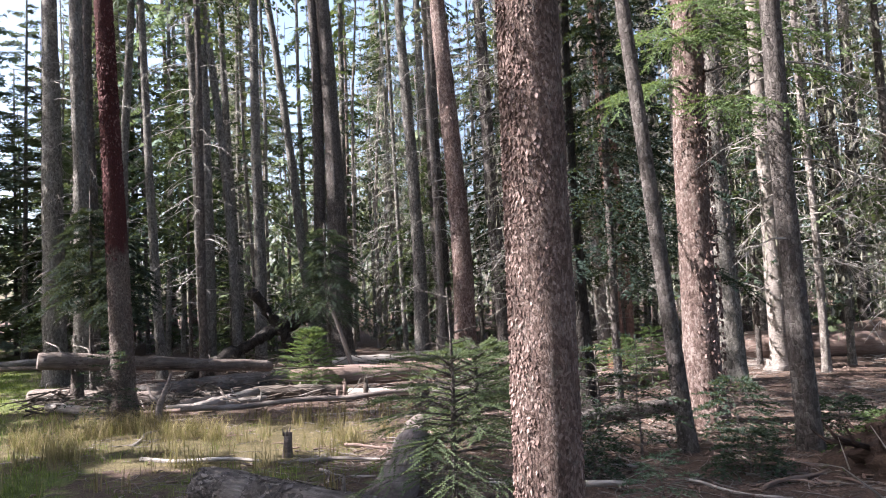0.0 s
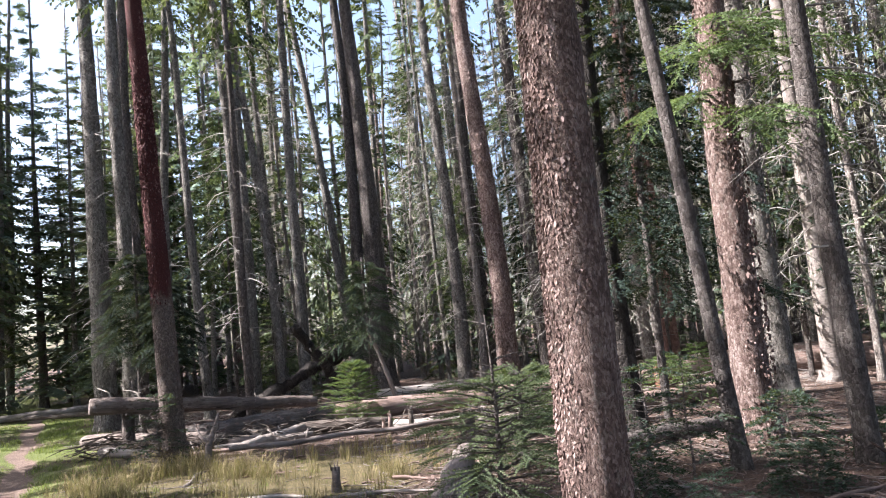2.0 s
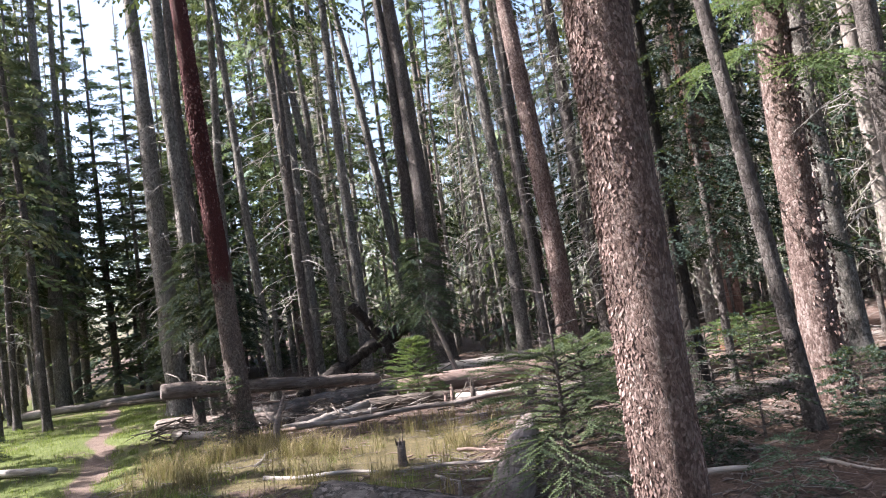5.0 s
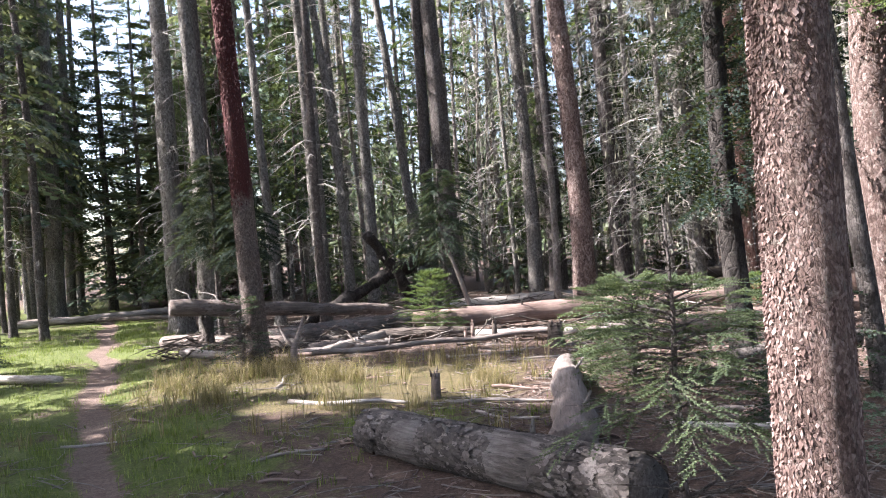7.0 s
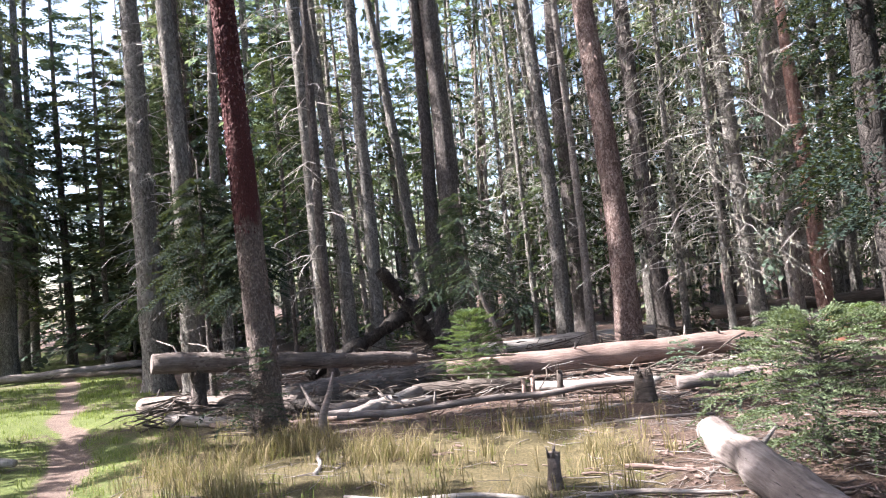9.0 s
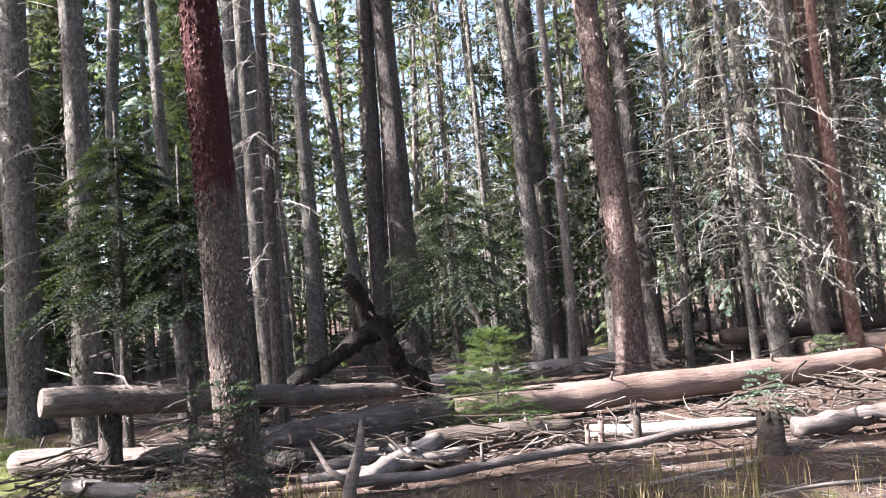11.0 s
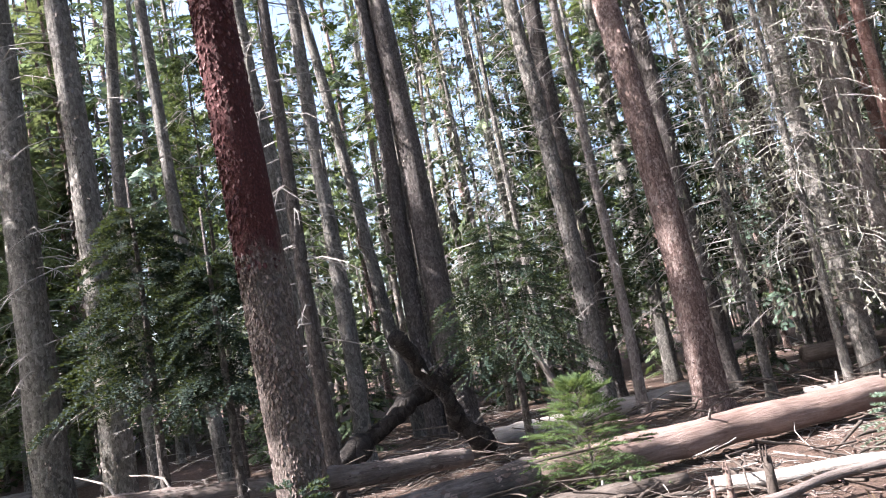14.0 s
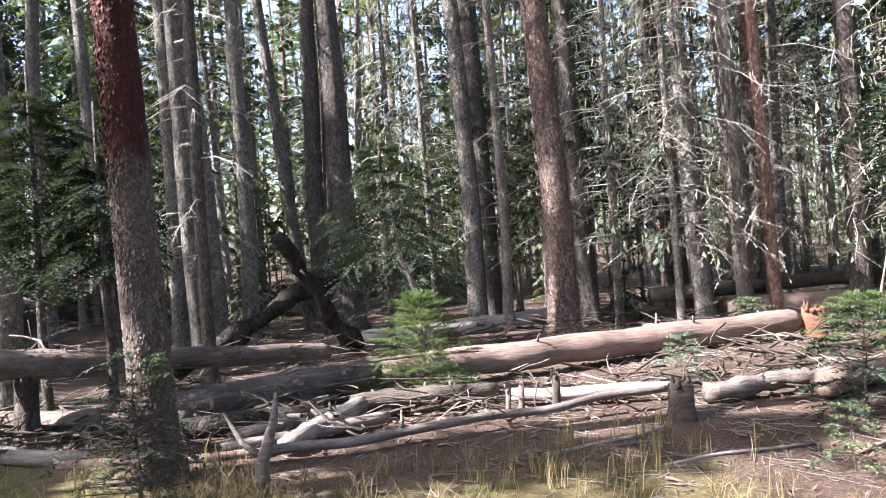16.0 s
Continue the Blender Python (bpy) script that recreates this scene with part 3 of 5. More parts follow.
# x, y, lean x, lean y, diameter, bark, label, crown foot, which dead branches (0 none, 1 short, 2 long), beard lichen
STEMS = [
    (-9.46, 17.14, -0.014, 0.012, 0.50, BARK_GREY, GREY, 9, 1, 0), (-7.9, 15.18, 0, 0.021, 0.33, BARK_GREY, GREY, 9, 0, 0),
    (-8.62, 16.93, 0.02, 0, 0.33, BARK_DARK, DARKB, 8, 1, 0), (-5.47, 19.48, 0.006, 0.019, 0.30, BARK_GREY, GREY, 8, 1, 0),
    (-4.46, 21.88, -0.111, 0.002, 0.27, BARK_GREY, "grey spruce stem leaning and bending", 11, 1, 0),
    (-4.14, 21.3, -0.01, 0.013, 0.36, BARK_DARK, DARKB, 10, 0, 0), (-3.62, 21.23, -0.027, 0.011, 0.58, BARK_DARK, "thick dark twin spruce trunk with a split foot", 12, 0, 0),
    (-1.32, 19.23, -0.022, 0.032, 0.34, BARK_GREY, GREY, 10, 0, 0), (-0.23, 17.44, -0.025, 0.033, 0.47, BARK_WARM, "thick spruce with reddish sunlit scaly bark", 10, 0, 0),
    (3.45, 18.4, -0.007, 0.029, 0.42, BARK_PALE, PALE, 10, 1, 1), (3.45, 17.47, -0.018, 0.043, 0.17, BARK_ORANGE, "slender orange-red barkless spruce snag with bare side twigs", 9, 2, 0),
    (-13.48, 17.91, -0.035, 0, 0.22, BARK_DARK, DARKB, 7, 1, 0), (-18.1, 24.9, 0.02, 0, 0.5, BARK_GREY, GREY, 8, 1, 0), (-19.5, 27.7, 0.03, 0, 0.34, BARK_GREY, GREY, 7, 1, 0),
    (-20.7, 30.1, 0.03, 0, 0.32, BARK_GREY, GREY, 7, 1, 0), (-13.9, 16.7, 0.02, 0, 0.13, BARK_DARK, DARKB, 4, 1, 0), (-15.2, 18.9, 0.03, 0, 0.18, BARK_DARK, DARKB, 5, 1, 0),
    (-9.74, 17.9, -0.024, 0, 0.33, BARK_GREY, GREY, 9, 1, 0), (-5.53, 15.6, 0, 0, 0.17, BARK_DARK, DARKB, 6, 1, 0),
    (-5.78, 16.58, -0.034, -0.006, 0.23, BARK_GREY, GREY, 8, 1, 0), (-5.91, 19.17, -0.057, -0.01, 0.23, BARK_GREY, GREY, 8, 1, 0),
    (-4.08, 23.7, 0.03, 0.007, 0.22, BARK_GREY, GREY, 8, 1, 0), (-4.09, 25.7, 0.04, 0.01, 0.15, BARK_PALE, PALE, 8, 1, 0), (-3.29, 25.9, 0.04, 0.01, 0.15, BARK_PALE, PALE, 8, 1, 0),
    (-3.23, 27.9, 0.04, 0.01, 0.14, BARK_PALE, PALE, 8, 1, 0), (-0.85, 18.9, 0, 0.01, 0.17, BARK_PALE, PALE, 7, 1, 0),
    (1.39, 10.08, -0.005, 0, 0.27, BARK_DARK_SHADE, DARKB, 9, 0, 0), (1.96, 7.63, -0.071, -0.003, 0.15, BARK_DARK, "slender dark spruce stem leaning aside", 5.5, 0, 0),
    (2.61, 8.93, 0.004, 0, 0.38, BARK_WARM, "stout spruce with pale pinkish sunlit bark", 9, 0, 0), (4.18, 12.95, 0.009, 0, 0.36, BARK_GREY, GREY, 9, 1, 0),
    # first stem below: dark bark stands in for the shade on it
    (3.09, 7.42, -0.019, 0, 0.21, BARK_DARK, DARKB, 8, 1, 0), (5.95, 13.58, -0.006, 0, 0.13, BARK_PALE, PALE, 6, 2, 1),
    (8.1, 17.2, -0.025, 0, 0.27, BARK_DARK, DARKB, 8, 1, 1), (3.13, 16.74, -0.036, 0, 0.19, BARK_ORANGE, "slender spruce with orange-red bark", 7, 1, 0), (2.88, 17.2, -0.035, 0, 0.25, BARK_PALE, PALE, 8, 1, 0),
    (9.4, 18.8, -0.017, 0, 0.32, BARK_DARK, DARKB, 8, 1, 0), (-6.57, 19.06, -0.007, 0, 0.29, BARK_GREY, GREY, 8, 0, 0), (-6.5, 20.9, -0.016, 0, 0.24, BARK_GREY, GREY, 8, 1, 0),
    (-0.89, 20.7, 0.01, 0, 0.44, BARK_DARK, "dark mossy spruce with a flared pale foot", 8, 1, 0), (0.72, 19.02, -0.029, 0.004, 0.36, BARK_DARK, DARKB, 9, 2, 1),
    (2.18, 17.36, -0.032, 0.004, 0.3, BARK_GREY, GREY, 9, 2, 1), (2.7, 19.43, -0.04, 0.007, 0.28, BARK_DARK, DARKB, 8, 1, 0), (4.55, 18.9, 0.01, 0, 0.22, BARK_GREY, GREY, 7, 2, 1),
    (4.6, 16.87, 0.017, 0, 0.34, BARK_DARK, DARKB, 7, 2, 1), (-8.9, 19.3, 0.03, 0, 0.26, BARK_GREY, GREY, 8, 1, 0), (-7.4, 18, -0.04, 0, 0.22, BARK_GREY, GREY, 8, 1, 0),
]
for k, (x, y, lx, ly, d, mat, lab, foot, dead, beard) in enumerate(STEMS):
    h = 17 + (k * 37 % 50) / 10
    if d < 0.16:
        h *= 0.75
    stem = tree(x, y, (lx, ly), d * 1.06, h, mat, lab, crown=(FINE_CROWNS[0] if x > 1 and y < 14 else THIN_CROWNS[k % 3] if x > -12 else THIN_CROWNS[1]), crown_at=(foot + 1.5 if x > -12 else 4.5), crown_scale=(1.4 if x > 1 and y < 14 and d > 0.2 else 0.5 + 0.05 * (k % 4) if x > -12 else 0.95),
         dead=(None, DEAD[k % 4], DEAD_LONG[k % 2])[dead], beard=(BEARD[k % 2] if beard else None), sides=14, rough=0.1, bend=0.03 + 0.02 * (k % 3))
    if d > 0.32 and -10 < x < 7 and y < 22:
        flakes(stem, d * 1.06, (lx, ly), 0.0, 8.0, 1000 if y > 13 else 1900, {BARK_PALE: FLAKE_PALE, BARK_WARM: FLAKE}.get(mat, FLAKE_GREY), 500 + k, height=h, size=1.7 if y > 13 else 1.3)


# ---- young spruces and saplings ----
def sapling(x, y, height, radius, mat, label, boughs=46, foot=0.12, needle=0.03, twigs=11, count=22, seed=1, stem=0.012, name="spruce_sapling", sparse=0.0, stem_mat=None, power=0.75, dead=0, top=1.0, lift=0.0):
    rnd.seed(seed)
    t = thing(name, x, y, ground_z(x, y), label, "sapling", "young spruces")
    s = Shape()
    s.tube([(0.01 * math.sin(k * 1.3 + seed), 0.01 * math.cos(k * 1.7 + seed), -0.05 + (height + 0.05) * k / 6) for k in range(7)], [stem * (1.25 - 0.18 * k) for k in range(7)], 6)
    part("stem", s.mesh("stem", stem_mat or BARK_DARK), t)
    live = Shape()
    sticks = Shape()
    for k in range(boughs):
        f = (k + rnd.random()) / boughs
        if rnd.random() < sparse:
            continue
        z = height * (foot + (top - foot) * f)
        r = radius * (1 - f) ** power * rnd.uniform(0.6, 1.2) + 0.05
        a = k * 2.4 + jit(0.5)
        rise, droop = 0.1 + lift + 0.35 * f, 0.1 + 0.3 * (1 - f)
        spray(live, Vector((0, 0, z)), a, r, rise, droop, twigs, 0.05 + 0.1 * radius, needle * 0.8, max(8, int(count * 0.6)))
        out = Vector((math.cos(a), math.sin(a), 0))
        sticks.tube([out * (r * q) + Vector((0, 0, z + r * (rise * q - droop * q * q))) for q in (0, 0.4, 0.9)], (stem * 0.35, stem * 0.22, 0.0012), 3, False)
    for k in range(dead):
        z, a, r = height * rnd.uniform(0.05, 0.75 if top == 1.0 else 0.97), rnd.uniform(0, 6.283), radius * rnd.uniform(0.4, 1.0)
        r *= 1.25 - 0.95 * z / height
        out = Vector((math.cos(a), math.sin(a), 0.1))
        p = Vector((0, 0, z))
        sticks.tube((p, p + out * (r * 0.5) + Vector((0, 0, 0.02)), p + out * r + Vector((jit(0.05), jit(0.05), jit(0.08)))), (0.006, 0.004, 0.001), 3, False)
    if top == 1.0:
        sprig(live, Vector((0, 0, height * 0.88)), Vector((0.03, 0.02, 1)), height * 0.17, needle * 0.8, 14)
    part("foliage", live.mesh("foliage", mat, False), t, kind="stuff")
    part("twigwork", sticks.mesh("twigwork", BARK_DARK), t, kind="stuff")
    return t


sapling(-0.15, 4.45, 1.62, 0.64, NEEDLE, "young spruce with a bare dead top and dull green spreading boughs", 38, 0.33, 0.019, 34, 52, 21, 0.022, sparse=0.1, dead=70, power=0.3, top=0.74)
sapling(-0.02, 8.5, 1.05, 0.85, NEEDLE, "bushy young spruce beside a fallen log", 84, 0.06, 0.028, 30, 28, 22, 0.03, sparse=0.15, dead=40, power=0.5, lift=0.15)
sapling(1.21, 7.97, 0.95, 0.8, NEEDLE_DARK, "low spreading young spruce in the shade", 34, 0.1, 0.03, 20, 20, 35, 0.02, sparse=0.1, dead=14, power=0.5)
sapling(-2.93, 13.62, 1.12, 0.66, NEEDLE_BRIGHT, "small bright green spruce sapling before the pale log", 70, 0.02, 0.034, 22, 32, 23, 0.014, power=0.8, lift=0.4)
sapling(1.26, 5.59, 0.42, 0.34, NEEDLE_BLUE, "tiny pale green spruce seedling in brown litter", 22, 0.05, 0.024, 9, 18, 24, 0.006)
sapling(-5.25, 10.85, 1.0, 0.62, NEEDLE_DARK, "scrubby dark young spruce at the foot of a trunk", 36, 0.03, 0.032, 9, 16, 25, 0.012, sparse=0.15, dead=120, power=0.6)
sapling(-0.45, 9.95, 0.45, 0.2, NEEDLE, "thin little spruce seedling in the litter", 16, 0.1, 0.022, 8, 14, 26, 0.005)
sapling(-0.10, 13.32, 0.5, 0.34, NEEDLE_BLUE, "low blue-green spruce seedling before the pale log", 22, 0.05, 0.03, 8, 14, 27, 0.006)
sapling(2.82, 12.64, 0.95, 0.5, NEEDLE_BRIGHT, "light green young spruce among the trunks", 40, 0.05, 0.045, 8, 14, 28, 0.012)
sapling(1.94, 15.55, 0.6, 0.5, NEEDLE, "low green spruce seedling behind the pale log", 26, 0.05, 0.045, 8, 12, 29, 0.008)
sapling(-10.98, 12.54, 0.8, 0.7, NEEDLE_DARK, "low dark spruce bush beside the trail", 44, 0.03, 0.045, 9, 12, 30, 0.012)
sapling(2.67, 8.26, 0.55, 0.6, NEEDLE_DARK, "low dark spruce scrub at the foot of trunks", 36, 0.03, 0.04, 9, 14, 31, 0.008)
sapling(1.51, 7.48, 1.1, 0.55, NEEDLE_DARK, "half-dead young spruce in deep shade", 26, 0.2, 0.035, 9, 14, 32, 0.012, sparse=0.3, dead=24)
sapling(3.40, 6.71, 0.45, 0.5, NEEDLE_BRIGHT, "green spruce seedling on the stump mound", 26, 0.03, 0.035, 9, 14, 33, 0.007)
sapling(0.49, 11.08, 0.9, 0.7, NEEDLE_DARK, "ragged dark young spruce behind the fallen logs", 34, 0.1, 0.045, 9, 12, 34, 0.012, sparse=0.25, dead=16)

# dark needles put the shade of this corner into the scrub's colour
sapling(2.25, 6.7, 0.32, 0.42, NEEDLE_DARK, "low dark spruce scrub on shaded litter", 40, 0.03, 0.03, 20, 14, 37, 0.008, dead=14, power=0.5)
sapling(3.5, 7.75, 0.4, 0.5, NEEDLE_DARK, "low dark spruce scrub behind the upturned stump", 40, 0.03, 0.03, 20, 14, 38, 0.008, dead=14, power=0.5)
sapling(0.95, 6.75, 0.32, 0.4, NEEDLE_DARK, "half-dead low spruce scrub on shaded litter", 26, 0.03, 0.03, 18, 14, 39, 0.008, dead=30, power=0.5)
sapling(2.55, 13.95, 0.68, 0.62, NEEDLE_BRIGHT, "yellow-green young spruce before the end of the long log", 56, 0.05, 0.034, 20, 20, 36, 0.012, power=0.6, lift=0.2)


def young_tree(x, y, height, foot, radius, mat, label, seed, boughs=90, needle=0.085, twigs=11, count=11, lean=(0, 0), d=0.11):
    rnd.seed(seed)
    t = thing("young_spruce", x, y, ground_z(x, y), label, "tree", "young spruces")
    part("trunk", trunk_mesh(d / 2, height, lean, BARK_DARK, 8, 0.08, seed, 0.1), t)
    s = Shape()
    for k in range(boughs):
        f = (k + rnd.random()) / boughs
        z = foot + (height - foot) * f
        r = radius * (1 - f) ** 0.55 * rnd.uniform(0.35, 1.3) + 0.1
        spray(s, Vector((lean[0] * z, lean[1] * z, z)), k * 2.4 + jit(0.6), r, 0.2 + 0.3 * f, 0.5, int(twigs * 1.6), 0.1 + 0.12 * r, needle * 0.7, max(6, int(count * 0.8)))
    part("crown", s.mesh("crown", mat, False), t, kind="stuff")
    part("dead_branchwork", DEAD[seed % 4], t, m=Matrix.Diagonal((0.5, 0.5, foot / 8 + 0.02, 1)) , kind="stuff")
    return t


# the near-black needles here paint the shade these young spruces stand in
young_tree(-6.80, 13.51, 3.45, 1.75, 0.7, NEEDLE_SHADED, "dark bushy young spruce among tall trunks, shade put into its needles", 41, 100, 0.04, 24, 22)
young_tree(-6.08, 13.22, 2.8, 1.5, 0.55, NEEDLE_SHADED, "small dark young spruce behind the log pile, shade put into its needles", 42, 64, 0.04, 22, 22)
young_tree(-3.11, 16.28, 3.15, 1.3, 0.95, NEEDLE_DARK, "bushy young spruce above the leaning dead pole", 43, 84, 0.04, 22, 22)
young_tree(-7.78, 20.90, 8.2, 2.4, 1.5, NEEDLE_DARK, "dark young spruce behind the red-barked tree", 44, 150, 0.12)
young_tree(-0.97, 21.00, 5.4, 1.4, 1.2, NEEDLE, "mid-green young spruce among the trunks", 45, 100, 0.11)
young_tree(1.87, 10.4, 9.0, 1.8, 1.3, NEEDLE_SHADED, "dark drooping young spruce behind the near trunk, shade put into its needles", 46, 230, 0.06, 22, 20)
young_tree(0.97, 20.22, 6.5, 2.2, 1.5, NEEDLE_DARK, "dark young spruce in the shade of the wood", 47, 110, 0.12)
young_tree(5.44, 15.16, 7.0, 1.6, 1.5, NEEDLE_DARK, "dark young spruce at the shaded edge", 48, 130, 0.12)
young_tree(-12.25, 23.33, 7.5, 0.8, 1.4, NEEDLE, "green young spruce near the end of the trail", 49, 130, 0.13)
young_tree(-16.04, 32.08, 11.0, 0.6, 1.8, NEEDLE, "green spruce closing the view down the trail", 50, 160, 0.17)
young_tree(-18.08, 34.51, 12.5, 0.8, 1.9, NEEDLE_PALE, "spruce at the end of the trail", 51, 160, 0.17)


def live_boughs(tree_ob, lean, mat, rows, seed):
    """Living boughs low on a trunk, coloured as sunlit: height, heading in degrees, length."""
    rnd.seed(seed)
    for z, a, r in rows:
        r *= 1.3
        s = Shape()
        root = Vector((lean[0] * z, lean[1] * z, z))
        spray(s, root, radians(a), r, 0.1, 0.3, 66, 0.13, 0.026, 16)
        for q in (0.35, 0.55, 0.72):
            hang = root + Vector((math.cos(radians(a)), math.sin(radians(a)), 0)) * (r * q) + Vector((0, 0, r * (0.1 * q - 0.3 * q * q)))
            spray(s, hang, radians(a + jit(55)), r * 0.42, 0.0, 0.75, 24, 0.1, 0.024, 14)
        stick = Shape()
        out = Vector((math.cos(radians(a)), math.sin(radians(a)), 0))
        stick.tube([root + out * (r * q) + Vector((0, 0, r * (0.1 * q - 0.3 * q * q))) for q in (0, 0.3, 0.6, 0.95)], (0.018, 0.013, 0.009, 0.003), 5)
        part("branch", stick.mesh("branch", BARK_DARK), tree_ob)
        part("living_bough", s.mesh("living_bough", mat, False), tree_ob, "drooping needle bough, sunlight put into its bright green")


pale_tree = [o for o in scene.objects if o.get("label", "") == "stout spruce with pale pinkish sunlit bark"][0]
# brightest needle tone, so the colour itself carries sunlight on these boughs
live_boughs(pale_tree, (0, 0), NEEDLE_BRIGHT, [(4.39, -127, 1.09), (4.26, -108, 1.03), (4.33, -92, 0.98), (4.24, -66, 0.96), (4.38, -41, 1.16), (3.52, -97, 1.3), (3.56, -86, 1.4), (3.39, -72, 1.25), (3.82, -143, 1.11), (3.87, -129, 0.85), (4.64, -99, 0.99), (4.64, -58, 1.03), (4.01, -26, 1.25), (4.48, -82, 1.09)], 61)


# ---- fallen logs, stumps, poles ----
def log(a, b, ra, rb, mat, label, name="fallen_log", sides=16, rough=0.06, bend=0.02, stubs=0, seed=1, end_mat=None, group="fallen logs", category="log"):
    """A fallen trunk from a to b; its origin lies at a and its local x axis runs along it."""
    rnd.seed(seed)
    a, b = Vector(a), Vector(b)
    L = (b - a).length
    m = Matrix.Translation(a) @ (b - a).to_track_quat("X", "Z").to_matrix().to_4x4()
    t = new(name)
    t.empty_display_size = 0.2
    t.matrix_world = m
    tagged(t, label, category, group)
    s = Shape()
    n = max(8, int(L / 0.12))
    s.tube([(L * k / n, bend * math.sin(k * 0.8 + seed), bend * 0.5 * math.sin(k * 0.5 + seed * 2)) for k in range(n + 1)], [(ra + (rb - ra) * k / n) * (0.9 if k in (0, n) else 1 + rough * 1.3 * noise.noise(Vector((k * 0.9, seed * 3.1, 0)))) for k in range(n + 1)], sides, True, rough, seed)
    part("stem", s.mesh("stem", mat), t)
    if end_mat:
        e = Shape()
        for k in range(3):
            e.tube([(-0.012 + 0.004 * k, 0, 0), (0.02, 0, 0)], [ra * (0.86 - 0.26 * k), ra * (0.86 - 0.26 * k)], 14)
        part("cut_end", e.mesh("cut_end", end_mat, False), t, "rough sawn end with rings")
    for k in range(stubs):
        x, an = L * rnd.uniform(0.08, 0.95), rnd.uniform(-1.2, 2.2)
        r = ra + (rb - ra) * x / L
        d = Vector((jit(0.4), math.cos(an), math.sin(an)))
        q = Shape()
        q.tube((Vector((x, 0, 0)) + d * (r * 0.85), Vector((x, 0, 0)) + d * (r + rnd.uniform(0.04, 0.16))), (0.022, 0.01), 5)
        part("branch_stub", q.mesh("branch_stub", WOOD_GREY), t)
    return t


# pile by the red tree: the lifted log, the long pale log, the low grey one
lifted = log((-7.27, 12.62, 0.85), (-4.0, 14.95, 0.42), 0.15, 0.1, WOOD_BROWN, "weathered grey log lifted across the pile", stubs=4, seed=3, end_mat=WOOD_OLD)
dark_log = log((-5.95, 13.15, 0.17), (-3.38, 14.06, 0.24), 0.165, 0.192, LOG_BARK, "dark half of the long log with peeling bark", seed=4, rough=0.12, stubs=4)
long_log = log((-3.45, 14.05, 0.24), (2.5, 15.32, 0.26), 0.185, 0.17, WOOD_TAN, "long smooth tan log lying across the clearing", stubs=9, seed=5, rough=0.04)
log((-8.1, 13.85, 0.13), (-5.3, 12.75, 0.14), 0.15, 0.13, WOOD_BROWN, "low grey-brown log under the lifted one", seed=6, end_mat=WOOD_OLD, stubs=2)
log((-7.00, 12.39, 0.1), (-5.98, 11.96, 0.09), 0.085, 0.06, WOOD_GREY, "short forked grey log piece by the pile", seed=7, name="log_piece")
# both low logs are coloured near-black for the shade beneath the pile
log((-7.39, 13.32, 0.1), (-6.03, 12.83, 0.1), 0.08, 0.06, BARK_DARK_SHADE, "log low in the pile, shade put into its dark bark", seed=8)
log((-5.35, 12.59, 0.11), (-3.99, 12.73, 0.13), 0.11, 0.1, BARK_DARK_SHADE, "log beneath the pile, shade put into its dark bark", seed=9, rough=0.15)
log((-4.76, 12.25, 0.08), (-3.50, 12.93, 0.13), 0.07, 0.08, WOOD_OLD, "cracked grey log in the pile", seed=10, rough=0.15)
log((-4.33, 11.71, 0.1), (-3.65, 12.73, 0.16), 0.075, 0.09, WOOD_GREY, "broken grey log with a splintered end", seed=11, rough=0.2, stubs=3)
log((-3.74, 12.83, 0.16), (-2.24, 13.07, 0.13), 0.105, 0.085, WOOD_DARK, "thick broken log with bark beside the sapling", seed=12, rough=0.14, stubs=4)
log((-4.47, 11.52, 0.08), (-0.73, 12.25, 0.16), 0.045, 0.034, WOOD_OLD, "long slender grey pole along the pile", "fallen_pole", 10, seed=13, bend=0.03, stubs=2)
log((-2.14, 12.83, 0.1), (-0.53, 12.49, 0.1), 0.07, 0.055, WOOD_WHITE, "bleached white log in the pile", seed=14, rough=0.12)
log((-0.39, 12.15, 0.1), (2.14, 12.59, 0.13), 0.1, 0.075, WOOD_OLD, "split grey log among twigs", seed=15, rough=0.32, stubs=5)
log((-6.22, 11.96, 0.04), (-4.47, 11.71, 0.05), 0.045, 0.03, WOOD_TAN, "thin tan pole before the pile", "fallen_pole", 8, seed=16)
log((-4.86, 11.91, 0.07), (-3.40, 12.39, 0.09), 0.05, 0.06, WOOD_GREY, "grey stick log in the pile", "fallen_pole", 8, seed=17)
log((-3.50, 13.37, 0.5), (-2.33, 13.51, 0.47), 0.015, 0.01, WOOD_DARK, "dark stick lying on the logs", "fallen_branch", 6, seed=18)


def log_plates(t, L, ra, rb, count, mat, seed):
    """Loose ragged bark flakes along a fallen trunk, turned every way and of many sizes."""
    rnd.seed(seed)
    s = Shape()
    for k in range(count):
        x, a = L * rnd.random(), rnd.uniform(-0.9, 4.04)
        r = (ra + (rb - ra) * x / L) * 1.012
        big = 0.008 + 0.026 * rnd.random() ** 2.5
        spin, sides = rnd.uniform(0, 6.283), rnd.choice((4, 5, 6))
        k0 = len(s.v)
        for q in range(sides):
            b = spin + 6.283 * q / sides
            u, v = big * 1.7 * math.cos(b) * rnd.uniform(0.6, 1.25), big * math.sin(b) * rnd.uniform(0.6, 1.25)
            e = r + rnd.uniform(-0.001, 0.007)
            s.v.append(Vector((min(max(x + u, 0.01), L - 0.01), math.cos(a + v / r) * e, math.sin(a + v / r) * e)))
        s.f.append(tuple(range(k0, k0 + sides)))
    part("flaking_bark", s.mesh("flaking_bark", mat, False), t, "loose curled bark plates", kind="stuff")


log_plates(lifted, 4.0, 0.15, 0.1, 420, FLAKE_RED, 401)
